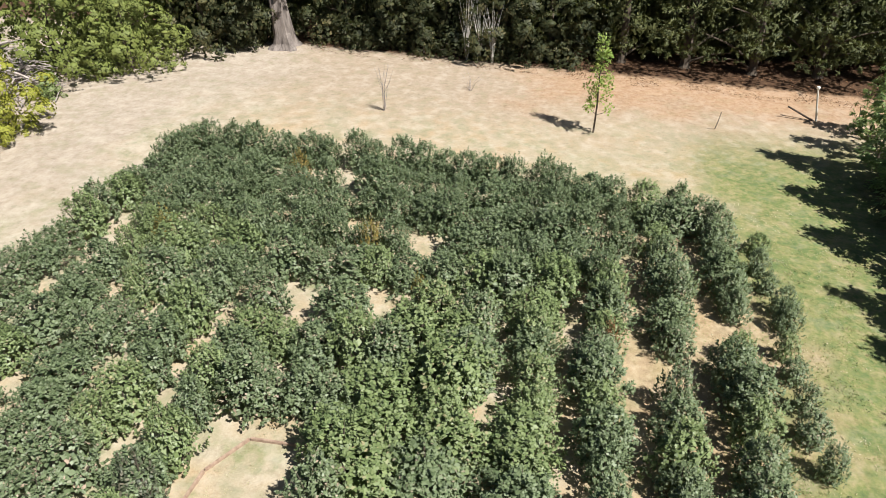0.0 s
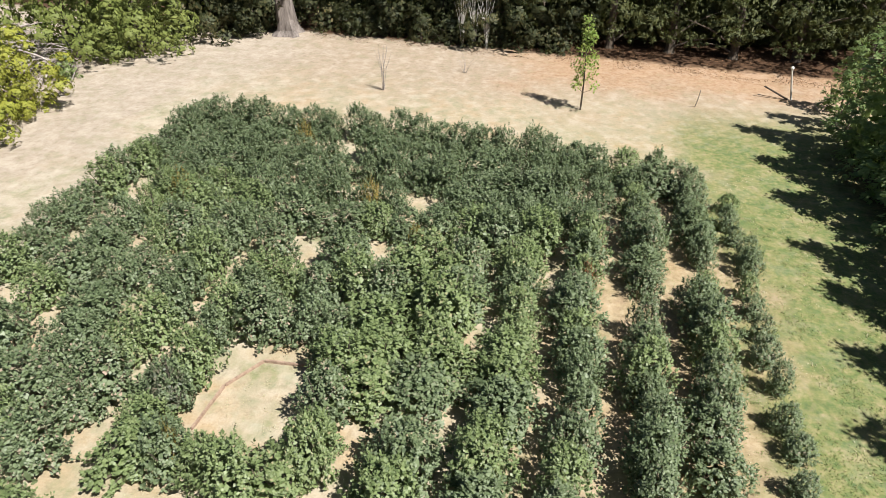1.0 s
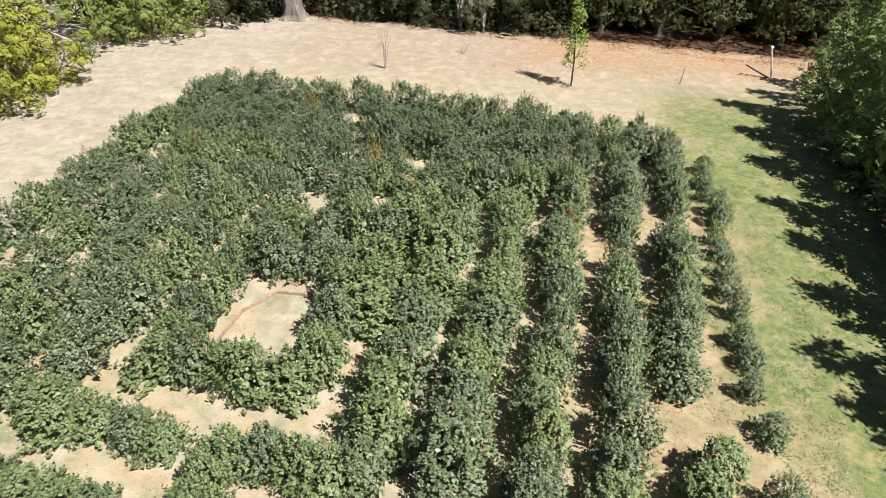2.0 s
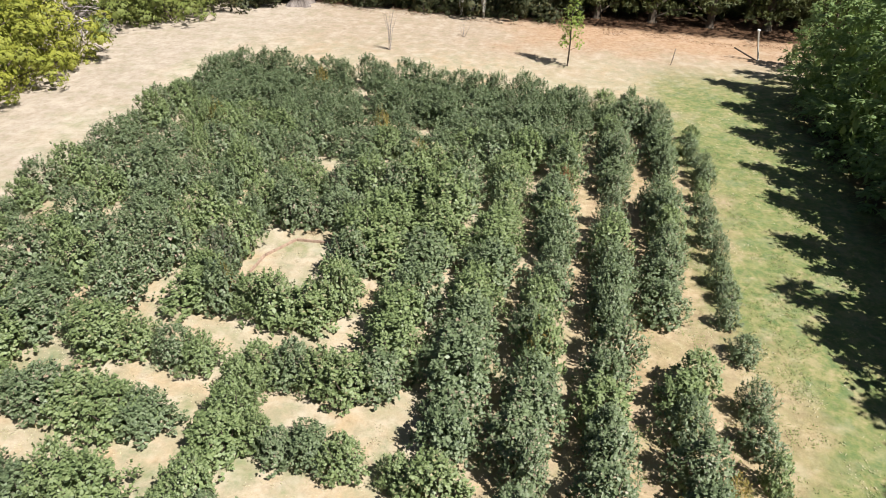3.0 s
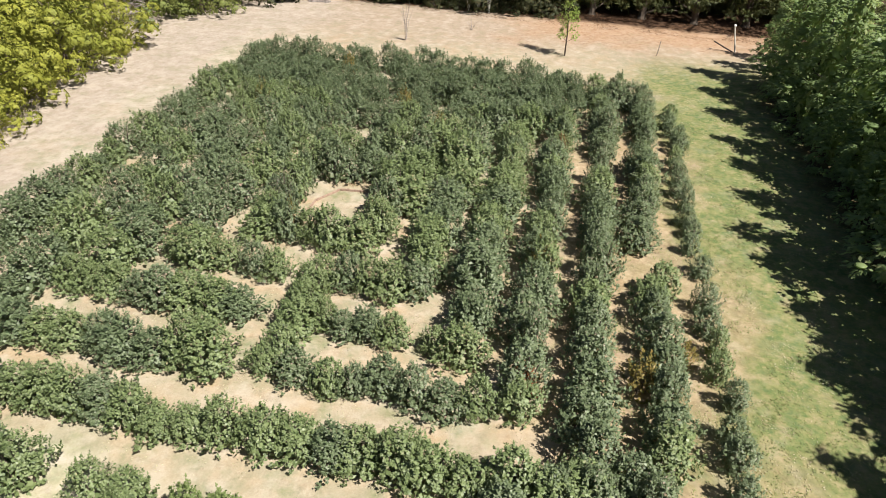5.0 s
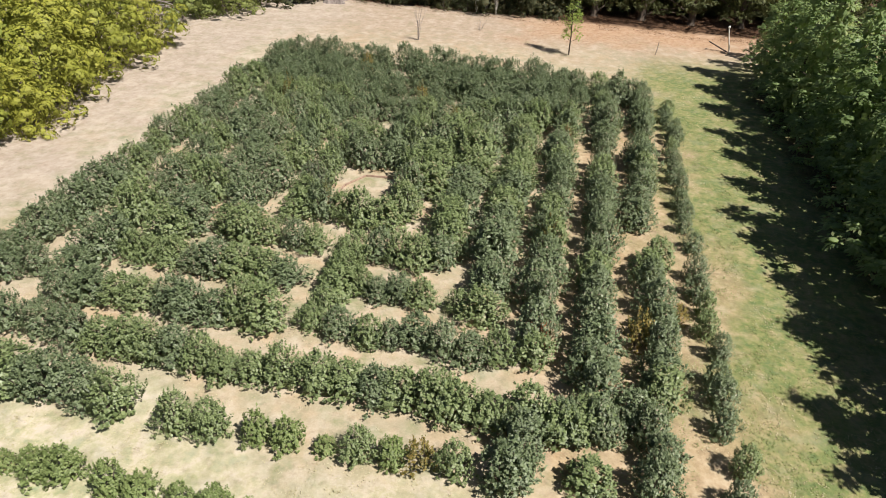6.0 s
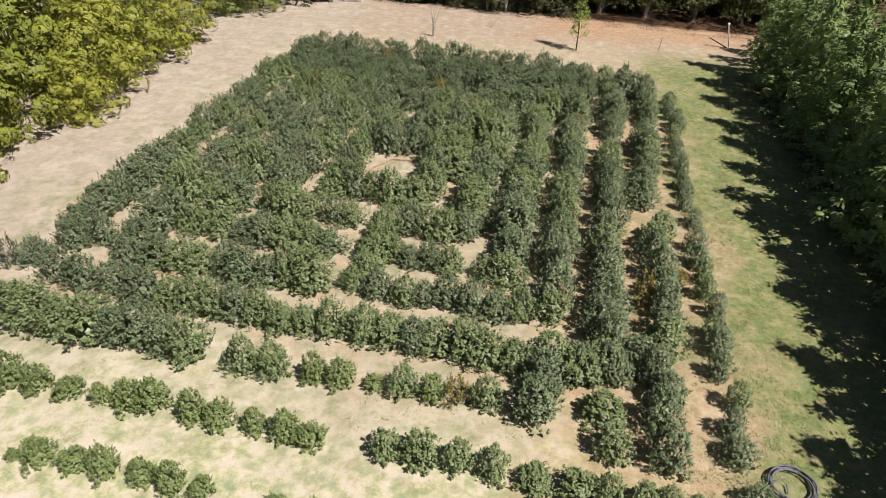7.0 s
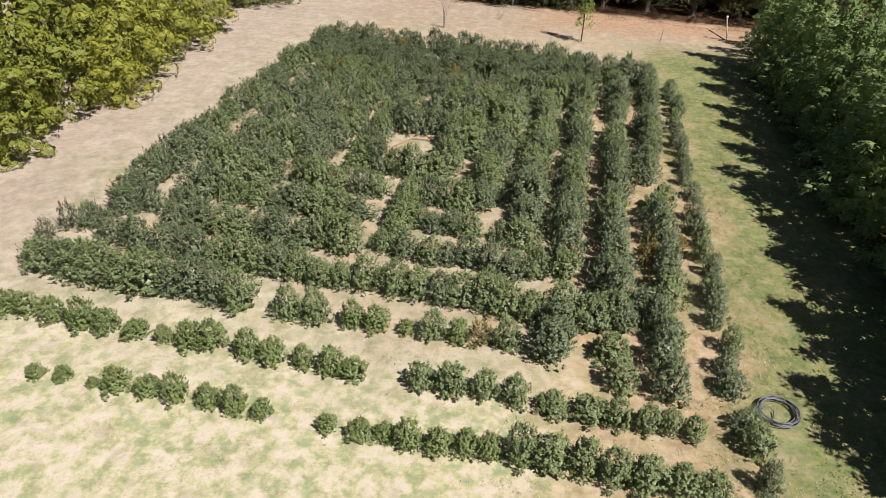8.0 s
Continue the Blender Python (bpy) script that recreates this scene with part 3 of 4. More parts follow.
# ---- trees ----
def clumps_to_leaves(seed, centres, radii, per, size, droop=0.0, aspect=0.5, flat=0.0, squash=0.72):
    """Leaf sprays over the shells of many small clumps."""
    r = np.random.RandomState(seed)
    n = len(centres)
    k = np.repeat(np.arange(n), per)
    d = unit(r.normal(0, 1, (len(k), 3)))
    d[:, 2] = np.abs(d[:, 2]) * np.where(r.uniform(0, 1, len(k)) < 0.75 + 0.1 * flat, 1, -0.8)
    pos = centres[k] + d * radii[k][:, None] * r.uniform(0.55, 1.08, len(k))[:, None] * np.array([1, 1, squash])
    loose = r.normal(0, 0.55 + 0.6 * flat, (len(k), 3))
    way = d * (1 - 0.55 * flat) + loose + np.array([0, 0, -droop])
    up = d * (0.5 + flat) + np.array([0, 0, 0.8 - 0.5 * flat]) + r.normal(0, 0.3 - 0.18 * flat, (len(k), 3))
    s = size * r.uniform(0.6, 1.3, len(k))
    return leaf_mesh("crown", pos, way, up, s, s * aspect, 0.08)


def outline(shape, q):
    """Crown radius, as a share of the widest, at height share q."""
    if shape == "spire":
        return (1 - q) ** 0.85 * np.minimum(1, 0.55 + 3 * q)
    if shape == "dome":
        return np.sqrt(np.maximum(0.0, 1 - np.maximum(0, 1.18 * q - 0.2) ** 2.2)) * np.minimum(1, 0.8 + 1.5 * q)
    return (1 - q) ** 0.6 * np.minimum(1, 0.6 + 2.5 * q)


def ball(level):
    """Corner points and triangles of a round lump."""
    bm = bmesh.new()
    bmesh.ops.create_icosphere(bm, subdivisions=level, radius=1.0)
    v = np.array([tuple(p.co) for p in bm.verts])
    f = np.array([[p.index for p in t.verts] for t in bm.faces])
    bm.free()
    return v, f


BALLS = {k: ball(k) for k in (1, 2, 3)}


def clump_crown(seed, height, radius, shape, bare, clumps, clump, per, size, aspect, style, core=900, core_size=0.4, level=2):
    """Foliage in many separate clumps that stand out from a shaded inner mass."""
    r = np.random.RandomState(seed)
    qs = np.linspace(0, 1, 200)
    share = np.cumsum(outline(shape, qs) + 0.10 + 0.9 * np.exp(-qs / 0.05))
    share /= share[-1]
    low, tall = height * bare, height * (1 - bare)

    def on_crown(u, az, k):
        q = np.interp(u, share, qs)
        wide = radius * (outline(shape, q) + 0.02) * k * (1 + 0.14 * np.sin(az * 2 + seed + q * 5) + 0.12 * np.sin(az * 5 + q * 9 + seed))
        slope = radius * (outline(shape, np.minimum(1, q + 0.03)) - outline(shape, np.maximum(0, q - 0.03))) / 0.06 / tall
        n = unit(np.stack([np.cos(az), np.sin(az), np.clip(-slope, -0.3, 2.0)], 1))
        return np.stack([wide * np.cos(az), wide * np.sin(az), low + tall * q * (0.9 + 0.1 * k)], 1), n

    spiral = np.arange(clumps) * 2.39996 + r.normal(0, 0.4, clumps)
    reach = 1.28 - 0.70 * r.uniform(0, 1, clumps) ** 0.9 if style == "tuft" else 1.14 - 0.50 * r.uniform(0, 1, clumps)
    c, cn = on_crown((np.arange(clumps) + r.uniform(0.0, 1.0, clumps)) / clumps, spiral, reach)
    big = clump * r.uniform(0.7, 1.35, clumps)
    m = clumps * per
    k = np.repeat(np.arange(clumps), per)
    n = cn[k]
    rand = r.normal(0, 1, (m, 3))
    ball_v, ball_f = BALLS[level]
    if style == "tuft":
        flat = unit(rand * np.array([1, 1, 0.25]) + n * np.array([0.9, 0.9, 0.2]))
        pos = c[k] + flat * big[k][:, None] * r.uniform(0.0, 0.55, m)[:, None] + np.array([0, 0, 1.0]) * r.uniform(-0.35, 0.1, m)[:, None] * big[k][:, None]
        way = flat + np.array([0, 0, -0.42]) + r.normal(0, 0.2, (m, 3))
        up = np.array([0, 0, 1.0]) + n * 0.35 + r.normal(0, 0.25, (m, 3))
        soft = n * 0.7 + flat * 0.5 + np.array([0, 0, 0.9])
        body, squash = np.full(len(ball_v), 0.3), np.array([1, 1, 0.4])
    elif style == "plate":
        tuft = np.arange(m) // 22
        d = unit(r.normal(0, 1, (m // 22 + 1, 3)) + np.array([0, 0, 0.5]))[tuft]
        out = r.uniform(0.35, 1.0, m // 22 + 1)[tuft]
        pos = c[k] + d * (big[k] * out)[:, None] * np.array([1, 1, 0.34]) + n * np.array([1, 1, 0]) * (big[k] * 0.45)[:, None]
        way = unit(rand + d * 0.7 + np.array([0, 0, 0.35]))
        up = d + np.array([0, 0, 0.9]) + r.normal(0, 0.3, (m, 3))
        soft = d * np.array([0.7, 0.7, 1]) + way * 0.4 + np.array([0, 0, 0.4])
        body, squash = np.full(len(ball_v), 0.12), np.array([1, 1, 0.22])
    else:
        tuft = np.arange(m) // 14
        tufts = m // 14 + 1
        lead = cn[np.minimum(np.arange(tufts) * 14 // per, clumps - 1)]
        d = unit(r.normal(0, 1, (tufts, 3)) + lead * 0.70 + np.array([0, 0, 0.85]))[tuft]
        out = unit(rand)
        side = unit(out - d * (out * d).sum(1, keepdims=True))
        pos = c[k] + d * (big[k] * r.uniform(0.84, 1.04, tufts)[tuft])[:, None] * np.array([1, 1, 0.58]) + side * (size * r.uniform(0.0, 0.9, m))[:, None]
        way = unit(side + d * 0.55 + np.array([0, 0, 0.3]))
        up = d + r.normal(0, 0.22, (m, 3))
        soft = d * 0.9 + side * 0.35 + np.array([0, 0, 0.2])
        body, squash = 0.30 + 0.06 * np.sin(ball_v @ np.array([5.0, 4.0, 3.0])) * np.cos(ball_v @ np.array([-3.0, 5.0, 4.0])), np.array([1, 1, 0.58])
    s = size * r.uniform(0.65, 1.3, m)
    ci, ni = on_crown(r.uniform(0, 1, core), r.uniform(0, math.tau, core), r.uniform(0.25, 0.45, core) if style == "plate" else r.uniform(0.40, 0.64, core))
    pos = np.concatenate([pos, ci])
    way = np.concatenate([way, np.cross(ni, unit(r.normal(0, 1, (core, 3)))) + np.array([0, 0, -0.2])])
    up = np.concatenate([up, ni + r.normal(0, 0.3, (core, 3))])
    s = np.concatenate([s, core_size * r.uniform(0.7, 1.2, core)])
    w = s * np.concatenate([np.full(m, aspect), np.full(core, 0.8)])
    soft = np.concatenate([soft, ni])
    keep = pos[:, 2] > 0.05
    pos, way, up, s, w, soft = pos[keep], way[keep], up[keep], s[keep], w[keep], soft[keep]
    out = cn * np.array([1, 1, 0]) * (big * 0.45)[:, None] if style == "plate" else np.zeros((clumps, 3))
    v = (c + out)[:, None, :] + (ball_v * body[:, None] * squash)[None, :, :] * (big[:, None] * r.uniform(0.75, 1.2, (clumps, 3)))[:, None, :]
    v[:, :, 2] = np.maximum(v[:, :, 2], 0.02)
    f = ball_f[None, :, :] + (np.arange(clumps) * len(ball_v))[:, None, None]
    lump_n = np.tile(unit(ball_v / squash), (clumps, 1))
    return leaf_mesh("crown", pos, way, up, s, w, 0.08, soft, (v.reshape(-1, 3), f.reshape(-1, 3), lump_n)), c


def tree_meshes(seed, height, radius, shape, bare, clumps, clump, per, size, aspect, style, trunk_r=0.14, core=900, core_size=0.4, level=2):
    """Trunk, crown and limbs of a tree."""
    r = np.random.RandomState(seed + 7)
    crown, c = clump_crown(seed, height, radius, shape, bare, clumps, clump, per, size, aspect, style, core, core_size, level)
    bm = bmesh.new()
    lean = r.uniform(-0.03, 0.03, 2) * height
    pts = [(lean[0] * s * s, lean[1] * s * s, height * s * 0.93) for s in (0, 0.03, 0.25, 0.5, 0.75, 1)]
    tube(bm, pts, [trunk_r * s for s in (1.35, 1.0, 0.85, 0.6, 0.35, 0.08)], 9)
    trunk = bpy.data.meshes.new("trunk")
    bm.to_mesh(trunk)
    bm.free()
    limbs = []
    for i in range(0, clumps, max(1, clumps // 7)):
        b = Vector(c[i])
        a = Vector((0, 0, max(0.25, b.z - 0.45 * math.hypot(b.x, b.y) - 0.1)))
        limbs.append(limb_mesh("limb", [a, a.lerp(b, 0.5) + Vector((0, 0, 0.02 * height)), b], [trunk_r * 0.3, trunk_r * 0.2, 0.012]))
    return trunk, crown, limbs


def tree_stock(name, label, category, meshes, bark, leaf_mat, group):
    """Returns a function that plants one of these trees."""
    firsts = {}

    def plant(x, y, scale, turn, pick):
        pick %= len(meshes)
        m = stand(x, y, scale, turn, 0.05)
        if pick in firsts:
            return copy_thing(firsts[pick], m_over(firsts[pick], m))
        ob = thing(name, label, category, m, group)
        part("trunk", meshes[pick][0], bark, ob)
        part("crown", meshes[pick][1], leaf_mat, ob)
        for limb in meshes[pick][2]:
            part("limb", limb, bark, ob)
        firsts[pick] = ob
        return ob

    return plant


windbreak = tree_stock("windbreak_tree", "leafy green young tree with drooping sprays in a grove", "tree",
                       [tree_meshes(100 + i, 5.4, 1.4, "spire", 0.04, 105, 0.44, 54, 0.122, 0.50, "tuft", 0.06, 560, 0.26, 1) for i in range(3)]
                       + [tree_meshes(110 + i, 5.6, 1.8, "round", 0.08, 120, 0.46, 36, 0.150, 0.48, "tuft", 0.08, 600, 0.28, 1) for i in range(2)]
                       + [tree_meshes(120, 5.3, 1.3, "spire", 0.12, 90, 0.30, 34, 0.17, 0.42, "tuft", 0.06, 40, 0.3, 1)], BARK, HORNBEAM_LEAF, "trees of the grove")
GROVE_FRONT = ((8.6, -2.5, 0.97), (8.6, -5.0, 0.99), (8.55, -7.35, 1.0), (8.55, -10.2, 1.0), (8.7, -11.8, 1.0), (8.5, -14.0, 1.02), (8.2, -16.2, 1.02),
               (8.7, -19.3, 1.02), (8.5, -21.1, 1.02), (8.2, -23.7, 1.02), (7.9, -26.2, 1.02), (8.5, -28.2, 1.02), (8.4, -30.6, 1.0), (8.5, -33.0, 1.0))
windbreak(8.9, 1.5, 0.52, 0.4, 5)
windbreak(8.6, -0.3, 0.66, 2.0, 5)
for i, (x, y, s) in enumerate(GROVE_FRONT):
    windbreak(x, y, s, rng.uniform(0, 6), i % 3)
    # extra tree in between, added to close the lit gaps in the row's shadow
    windbreak(x + (0.25 if i < 6 else 0.3), y - 1.2, s * (0.68 if i < 6 else 0.9), rng.uniform(0, 6), 3 + i % 2)
for i in range(12):
    windbreak(10.9 + rng.uniform(-0.3, 0.3), -1.2 - 2.6 * i + rng.uniform(-0.3, 0.3), rng.uniform(0.58, 0.68), rng.uniform(0, 6), 3 + i % 2)

cypress = tree_stock("golden_cypress", "bushy yellow-green conifer branching down to the ground", "tree",
                     [tree_meshes(200 + i, 4.4, 2.15, "dome", 0.02, 48, 0.58, 520, 0.080, 0.66, "pillow", 0.16, 2600, 0.15, 1) for i in range(2)]
                     + [tree_meshes(220, 4.4, 2.15, "dome", 0.03, 50, 0.62, 220, 0.125, 0.62, "pillow", 0.16, 1600, 0.20, 1)],
                     BARK, CYPRESS_LEAF, "golden conifers by the track")
for i, (x, y, s) in enumerate((
    (-18.7, -4.3, 0.66), (-18.75, -7.3, 0.78), (-19.0, -9.7, 0.80), (-17.9, -11.9, 0.72), (-17.2, -13.7, 0.50), (-18.7, -16.1, 0.86), (-18.0, -19.3, 0.80), (-18.2, -22.5, 0.85),
    (-21.6, -21.0, 1.15), (-21.6, -17.2, 1.2), (-21.6, -13.2, 1.25), (-21.8, -9.2, 1.15), (-22.0, -5.3, 1.0),
)):
    cypress(x, y, s, rng.uniform(0, 6), i % 2 if i < 8 else 2)
conifer = tree_stock("green_conifer", "bushy olive-green conifer beside the brushwood heap", "tree",
                     [tree_meshes(230, 4.4, 2.15, "dome", 0.03, 46, 0.60, 420, 0.088, 0.64, "pillow", 0.16, 2800, 0.15, 1)], BARK, CONIFER_LEAF, "golden conifers by the track")
for x, y, s in ((-18.6, 3.1, 0.86), (-20.9, 1.9, 1.0), (-19.8, 6.2, 1.15), (-24.2, -1.0, 1.2)):
    conifer(x, y, s, rng.uniform(0, 6), 0)

pine = tree_stock("pine", "dark green pine with layered needle sprays at the wood's edge", "tree",
                  [tree_meshes(300 + i, 7.0, 2.5, "round", 0.12, 34, 0.80, 440, 0.125, 0.30, "plate", 0.2, 1200, 0.15) for i in range(3)]
                  + [tree_meshes(320, 7.0, 2.7, "round", 0.05, 30, 0.95, 132, 0.40, 0.2, "plate", 0.2, 600, 0.6)], BARK, PINE_LEAF, "trees of the dark wood")
wood = tree_stock("woodland_tree", "dark olive-green broadleaf tree at the wood's edge", "tree",
                  [tree_meshes(400 + i, 6.0, 2.3, "dome", 0.03, 56, 0.62, 200, 0.16, 0.48, "pillow", 0.16, 1300, 0.28) for i in range(3)], BARK, OAK_LEAF, "trees of the dark wood")
for i, (x, s) in enumerate(((-16.8, 1.1), (-11.2, 0.8), (-9.2, 0.85), (-6.6, 0.8), (-4.2, 0.8), (-1.9, 0.85))):
    wood(x, 9.3 - 0.12 * (x + 8) + rng.uniform(-0.3, 0.3), s, rng.uniform(0, 6), i)
wood(-17.3, 6.9, 0.85, 1.0, 1)
wood(-15.5, 7.6, 0.75, 2.5, 2)
for i in range(6):
    pine(1.2 + 2.6 * i, 8.0 - 0.12 * i + rng.uniform(-0.2, 0.3), rng.uniform(0.85, 1.0), rng.uniform(0, 6), i % 3)
for i in range(6):
    pine(0.2 + 2.7 * i, 10.8 + rng.uniform(-0.4, 0.4), rng.uniform(0.85, 1.0), rng.uniform(0, 6), 3)
for i in range(9):
    pine(-19 + 4.2 * i, 13.0 + rng.uniform(-0.6, 0.6), rng.uniform(1.1, 1.35), rng.uniform(0, 6), 3)

understory = tree_stock("woodland_bush", "low dark brushwood at the foot of the wood", "bush",
                        [tree_meshes(500 + i, 1.5, 0.9, "dome", 0.03, 30, 0.26, 50, 0.10, 0.5, "pillow", 0.04, 160, 0.25, 1) for i in range(3)], BARK, OAK_LEAF, "brushwood of the wood's edge")
for i in range(21):
    x = -15.6 + 1.2 * i
    if abs(x + 13.7) < 0.7:
        continue
    if x > -0.8:
        continue
    understory(x + rng.uniform(-0.3, 0.3), 8.0 - 0.13 * (x + 8) + rng.uniform(-0.3, 0.4), rng.uniform(0.6, 1.0) if x < -0.5 else rng.uniform(0.35, 0.6), rng.uniform(0, 6), i)


# ---- single things of the clearing ----
def big_trunk(x, y):
    ob = thing("old_tree", "thick pale old trunk with flared base at the wood", "tree", stand(x, y, 1, 0.4, 0.05))
    bm = bmesh.new()
    pts = [(0, 0, 0), (0.02, 0, 0.25), (0.0, 0.03, 0.7), (-0.06, 0.05, 1.6), (-0.15, 0.1, 3.0), (-0.3, 0.1, 5.0), (-0.4, 0.2, 8.0)]
    tube(bm, pts, [0.75, 0.52, 0.44, 0.40, 0.37, 0.32, 0.22], 18)
    for v in bm.verts:
        a = math.atan2(v.co.y, v.co.x)
        k = 1 + 0.10 * math.sin(a * 5 + v.co.z) + (0.22 * math.sin(a * 4) if v.co.z < 0.3 else 0)
        v.co.x, v.co.y = v.co.x * k, v.co.y * k
    part("trunk", bm, PALE_BARK, ob)
    for k, (a, z) in enumerate(((2.6, 2.6), (0.4, 3.4), (4.4, 4.4))):
        d = Vector((math.cos(a), math.sin(a), 0.7))
        part("limb", limb_mesh("limb", [Vector((-0.15, 0.1, z)), Vector((-0.15, 0.1, z)) + d * 1.2, Vector((-0.15, 0.1, z)) + d * 2.6 + Vector((0, 0, 0.5))], [0.17, 0.11, 0.04], 7), PALE_BARK, ob)
    crown, _ = clump_crown(610, 8.0, 3.0, "dome", 0.62, 34, 0.7, 100, 0.18, 0.55, "pillow")
    part("crown", crown, OAK_LEAF, ob)


big_trunk(-13.7, 7.4)


def sapling(x, y):
    ob = thing("sapling", "slender young tree with light green leaves on dry grass", "tree", stand(x, y, 1, 0.0, 0.03))
    part("trunk", limb_mesh("trunk", [(0, 0, 0), (0.03, 0, 0.9), (0.01, 0.02, 2.0), (0.03, 0, 3.1)], [0.035, 0.028, 0.018, 0.006], 7), BARK, ob)
    r = np.random.RandomState(77)
    n = 46
    q = r.uniform(0, 1, n)
    az = r.uniform(0, math.tau, n)
    reach = 0.50 * (1 - q) ** 0.8 * r.uniform(0.3, 1.0, n) + 0.04
    c = np.stack([reach * np.cos(az) + 0.03, reach * np.sin(az), 0.75 + 2.4 * q], 1)
    part("crown", clumps_to_leaves(78, c, 0.11 + 0.06 * q, 25, 0.088, 0.25, 0.75), SAPLING_LEAF, ob)
    for i in range(0, n, 6):
        z0 = max(0.6, c[i, 2] - 0.25)
        part("limb", limb_mesh("limb", [(0.02, 0, z0), tuple(c[i] * 0.6 + np.array([0.01, 0, z0]) * 0.4), tuple(c[i])], [0.010, 0.007, 0.003], 4), BARK, ob)


sapling(0.0, 0.0)


def bare_bush(x, y, count, height, spread, label, seed, material, thick=0.011):
    ob = thing("bare_bush", label, "bush", stand(x, y, 1, 0.0, 0.02))
    r = random.Random(seed)
    for i in range(count):
        a, b = r.uniform(0, math.tau), r.uniform(0.25, 1.0)
        tip = Vector((math.cos(a) * spread * b, math.sin(a) * spread * b, height * r.uniform(0.65, 1.0)))
        mid = tip * 0.5 + Vector((r.uniform(-0.06, 0.06), r.uniform(-0.06, 0.06), 0.06 * height)) - Vector((tip.x, tip.y, 0)) * 0.18
        part("stem", limb_mesh("stem", [(0.03 * math.cos(a), 0.03 * math.sin(a), 0), mid, tip], [thick, thick * 0.75, thick * 0.3], 5), material, ob)


bare_bush(-7.25, 0.5, 11, 1.75, 0.42, "leafless bush of thin upright grey-brown stems", 3, DEAD_WOOD)
bare_bush(-4.6, 3.3, 8, 0.75, 0.75, "low leafless bush with splayed thin stems", 4, DEAD_WOOD, 0.008)
for x, y, h, seed in ((-5.3, 7.0, 3.0, 21), (-4.8, 7.1, 2.8, 22), (-4.2, 6.9, 2.6, 23)):
    bare_bush(x, y, 15, h, 0.55, "tall leafless whitish saplings before the dark wood", seed, PALE_STEM, 0.010)


def fence_post(x, y):
    ob = thing("fence_post", "weathered pale wooden corner post with slanting brace", "post", stand(x, y, 1.15, 0.2, 0.05) @ pose(0, 0, 0, 0, -13, 0))
    part("post", limb_mesh("post", [(0.0, 0, 0), (0.0, 0, 0.8), (0.01, 0, 1.08)], [0.030, 0.028, 0.026], 10), POST_WOOD, ob)
    part("cap", limb_mesh("cap", [(0.01, 0, 1.081), (0.02, 0, 1.11), (0.02, 0, 1.15)], [0.045, 0.055, 0.04], 10), plain_material("cap_white", (0.7, 0.7, 0.68), (0.82, 0.82, 0.8), 6, 0.6, 0.1), ob, "white cap")
    part("brace", limb_mesh("brace", [(-0.72, 0.25, 0.62), (-0.06, 0.0, 0.06)], [0.026, 0.03], 8), DARK_WOOD, ob, "dark slanting wooden brace")


fence_post(7.6, 2.6)


def stake(x, y, h, lean):
    ob = thing("stake", "thin weathered stake leaning in the grass", "stake", stand(x, y, 1, 0.3, 0.05, lean))
    part("stick", limb_mesh("stick", [(0, 0, 0), (0.01, 0, h * 0.5), (0, 0.01, h)], [0.018, 0.016, 0.012], 6), DEAD_WOOD, ob)


stake(4.0, 1.1, 0.75, 0.3)
stake(8.6, 1.6, 1.0, -0.25)


def brush_pile(x, y):
    ob = thing("brush_pile", "heap of dead grey branches at the clearing's edge", "brushwood", stand(x, y, 1, 0, 0.03))
    r = random.Random(12)
    for i in range(120):
        a, q = r.uniform(0, math.tau), r.random()
        c = Vector((r.gauss(0, 0.6), r.gauss(0, 0.7), 0))
        c.z = max(0.06, 2.3 * math.exp(-(c.x ** 2 + c.y ** 2) / 0.9) * r.uniform(0.2, 1.0))
        d = Vector((math.cos(a), math.sin(a), r.uniform(-0.25, 0.7))) * r.uniform(0.3, 0.8)
        lo = c - d
        lo.z = max(0.02, lo.z)
        w = r.uniform(0.010, 0.035) if i % 3 else r.uniform(0.03, 0.07)
        part("dead_branch", limb_mesh("dead_branch", [lo, c + Vector((r.uniform(-0.1, 0.1), r.uniform(-0.1, 0.1), 0.05)), c + d], [w, w * 0.8, w * 0.3], 5), DEAD_WOOD, ob)


brush_pile(-20.7, -0.7)
green_bush = tree_stock("green_bush", "small bright green bush beside the brushwood heap", "bush", [tree_meshes(530, 1.1, 0.45, "dome", 0.05, 26, 0.17, 80, 0.08, 0.5, "pillow", 0.03, 100, 0.15, 1)], BARK, SHRUB_LIGHT, "")
green_bush(-19.5, -0.7, 0.85, 0.4, 0)


def hose_coil(x, y):
    ob = thing("hose_coil", "coiled black irrigation pipe lying on the grass", "hose", stand(x, y, 1, 0.3, 0.0))
    r = random.Random(8)
    for k in range(6):
        rad = 0.31 + 0.018 * k + r.uniform(-0.02, 0.02)
        bm = bmesh.new()
        pts = [Vector((rad * math.cos(a * math.tau / 30) + r.uniform(-0.003, 0.003) + 0.02 * math.sin(k * 2.1), rad * math.sin(a * math.tau / 30) + 0.02 * math.cos(k * 1.7), 0.05 + 0.022 * (k % 4) + 0.01 * math.sin(a * 0.8 + k))) for a in range(31)]
        tube(bm, pts, [0.012] * 31, 6)
        part("coil", bm, HOSE, ob)
    part("end", limb_mesh("end", [(-0.32, 0.05, 0.09), (-0.15, 0.12, 0.12), (-0.08, 0.02, 0.05), (-0.14, -0.12, 0.03)], [0.012] * 4, 6), HOSE, ob)


hose_coil(4.05, -25.3)


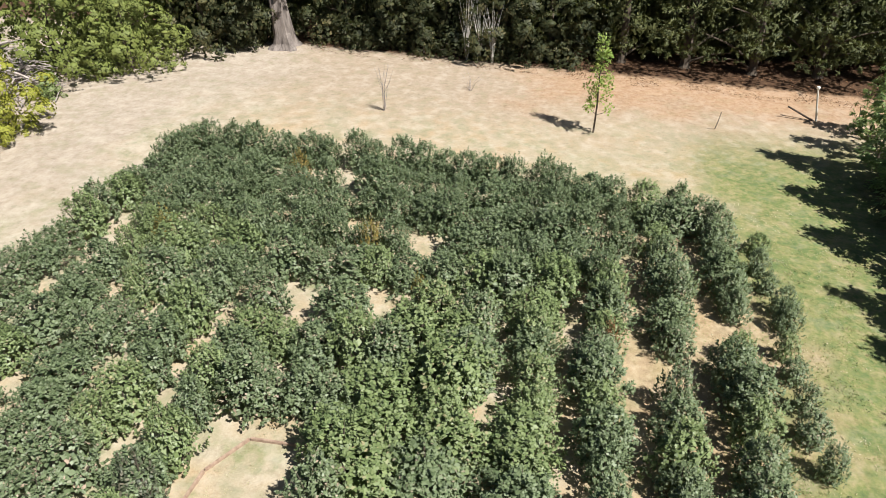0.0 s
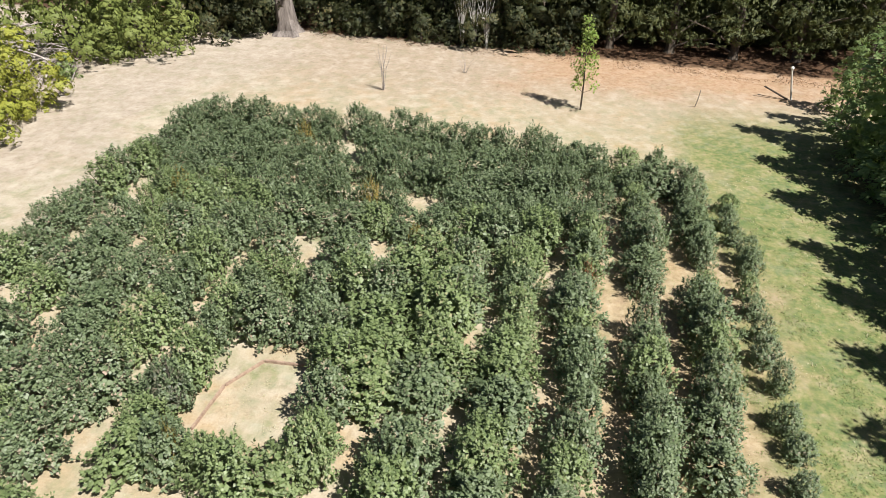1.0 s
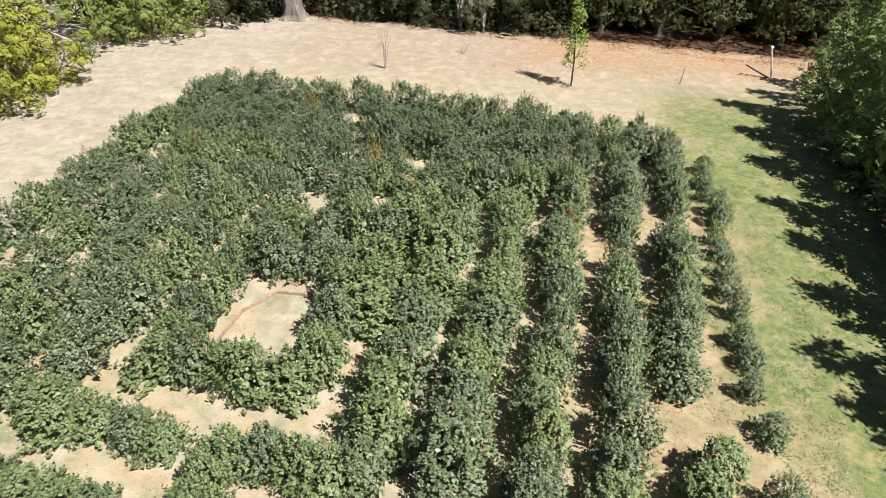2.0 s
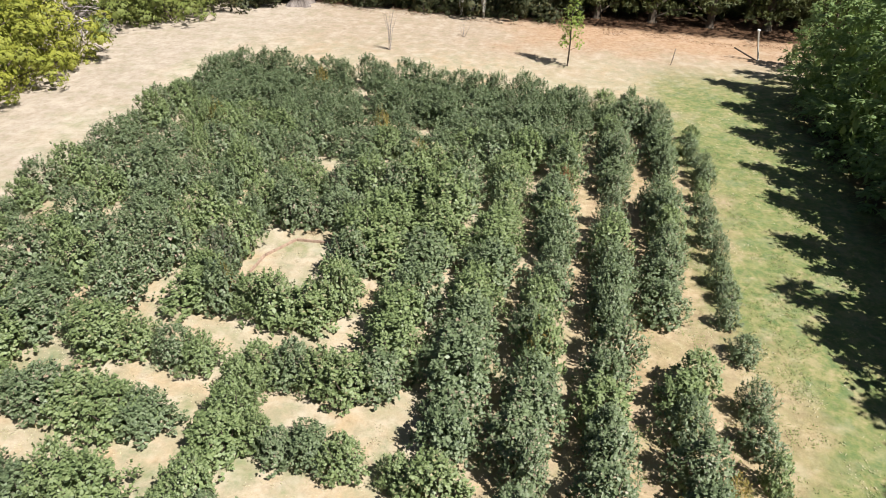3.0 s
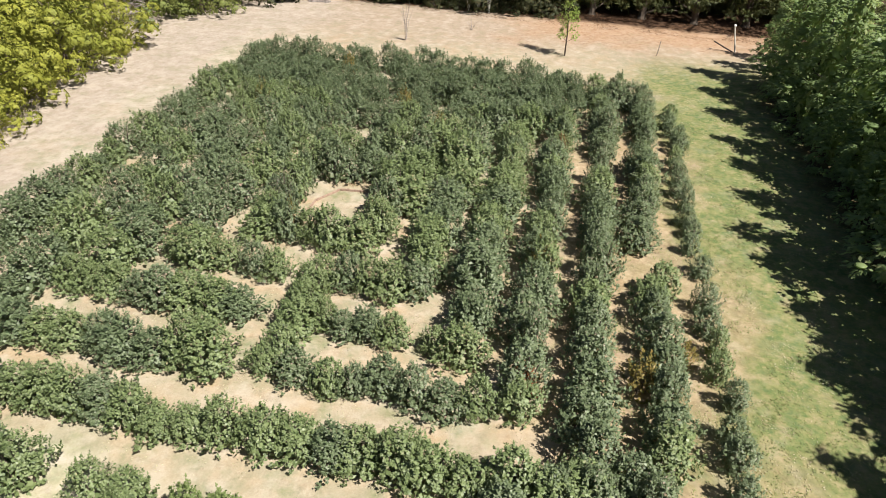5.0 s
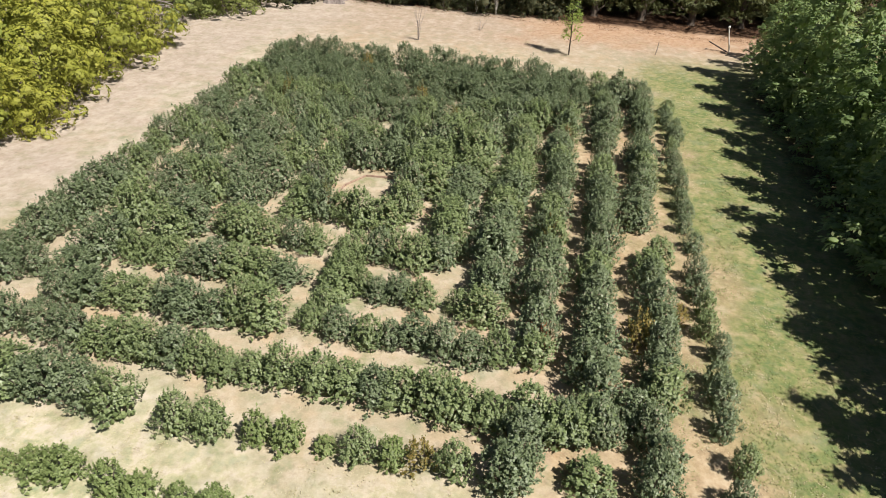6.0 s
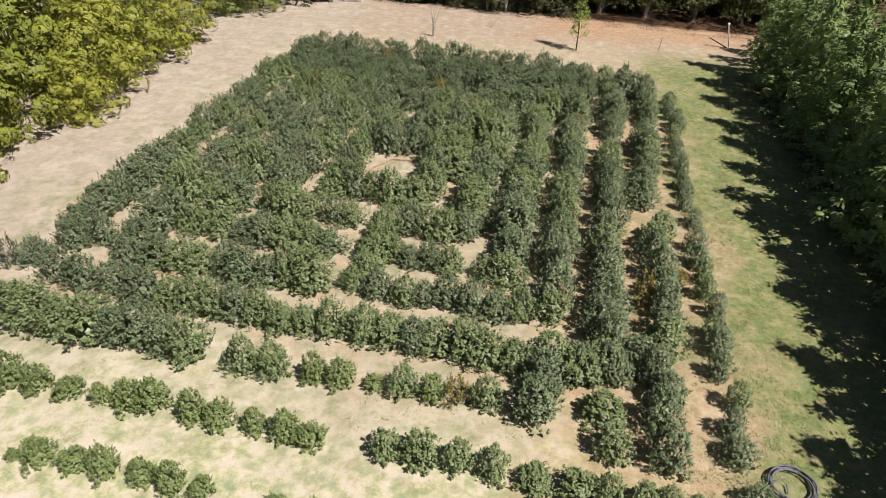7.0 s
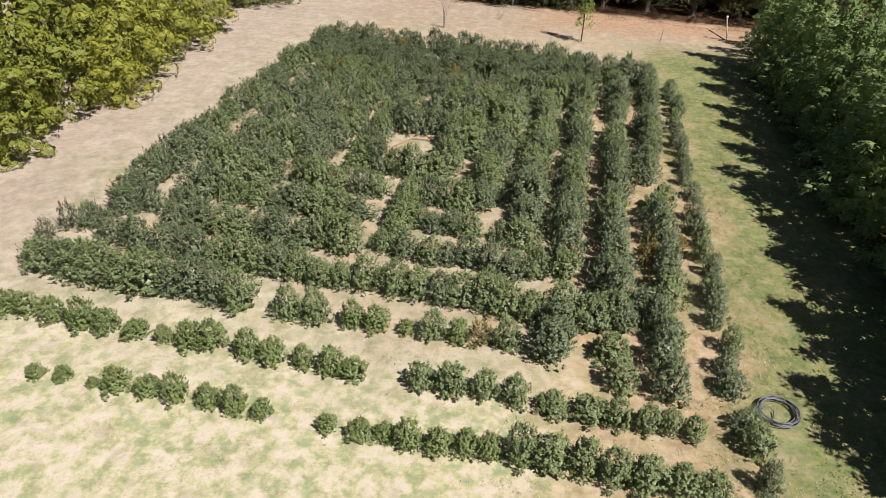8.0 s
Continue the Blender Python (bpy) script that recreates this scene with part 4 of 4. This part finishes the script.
def edging(points):
    ob = thing("timber_edging", "weathered boards edging the bare square in the maze", "edging", Matrix())
    for (x0, y0), (x1, y1) in zip(points, points[1:]):
        d = Vector((x1 - x0, y1 - y0, 0))
        bm = bmesh.new()
        box(bm, pose((x0 + x1) / 2, (y0 + y1) / 2, gz((x0 + x1) / 2, (y0 + y1) / 2) + 0.02, 0, 0, math.degrees(math.atan2(d.y, d.x))), d.length - 0.02, 0.04, 0.08, 0.008)
        part("board", bm, EDGING_WOOD, ob)


edging([(-6.05, -16.2), (-5.98, -15.15), (-5.55, -14.42), (-4.55, -14.42)])


# ---- grass ----
def blades(name, label, material, spots, height, seed):
    """Tufts of grass blades on the ground: one object."""
    r = np.random.RandomState(seed)
    spots = np.array(spots)
    per = 6
    k = np.repeat(np.arange(len(spots)), per)
    pos = np.concatenate([spots[k] + r.normal(0, 0.05, (len(k), 2)), np.zeros((len(k), 1))], 1)
    pos[:, 2] = [gz(a, b) + 0.008 for a, b, _ in pos]
    way = np.concatenate([r.normal(0, 0.6, (len(k), 2)), np.full((len(k), 1), 0.22)], 1)
    size = height * r.uniform(0.5, 1.3, len(k))
    me = leaf_mesh(name, pos, way, r.normal(0, 0.25, (len(k), 3)) + np.array([0, 0, 1.0]), size, np.full(len(k), 0.014), 0.0, np.tile(np.array([0.0, 0.0, 1.0]), (len(k), 1)), None, 1.0)
    me.materials.append(material)
    tagged(new(name, me), label, "grass", kind="stuff")


def scatter(count, x0, x1, y0, y1, seed, keep):
    r = random.Random(seed)
    out = []
    while len(out) < count:
        x, y = r.uniform(x0, x1), r.uniform(y0, y1)
        if r.random() < keep(x, y):
            out.append((x, y))
    return out


def patchy(x, y, scale, seed):
    return max(0.0, min(1.0, 0.5 + 1.6 * noise.noise(Vector((x * scale, y * scale, seed)))))


blades("dry_grass", "short dry straw-coloured grass tufts", STRAW, scatter(5000, -12, 6, -31, -4, 1, lambda x, y: patchy(x, y, 0.9, 2.0) ** 1.5 * (1.0 if y < -17 else 0.5)), 0.04, 31)
blades("green_grass", "short green grass tufts among the straw", GREEN_GRASS, scatter(5200, 1.5, 8, -30, -6, 2, lambda x, y: patchy(x, y, 1.1, 7.0) ** 1.5), 0.045, 32)


def litter():
    r = np.random.RandomState(9)
    spots = np.array(scatter(11000, -17, 14, 3.6, 9.0, 3, lambda x, y: max(0.0, min(1.0, (y + 0.13 * (x + 8) - 6.2) / 0.5)) * patchy(x, y, 0.8, 1.0)))
    pos = np.concatenate([spots, np.zeros((len(spots), 1))], 1)
    pos[:, 2] = [gz(a, b) + 0.015 for a, b in spots]
    way = np.concatenate([r.normal(0, 1, (len(spots), 2)), r.uniform(0, 0.4, (len(spots), 1))], 1)
    size = r.uniform(0.03, 0.08, len(spots))
    me = leaf_mesh("leaf_litter", pos, way, r.normal(0, 0.3, (len(spots), 3)) + np.array([0, 0, 1.0]), size, size * 0.5)
    me.materials.append(LITTER)
    tagged(new("leaf_litter", me), "reddish-brown fallen leaves at the foot of the wood", "leaf litter", kind="stuff")


litter()
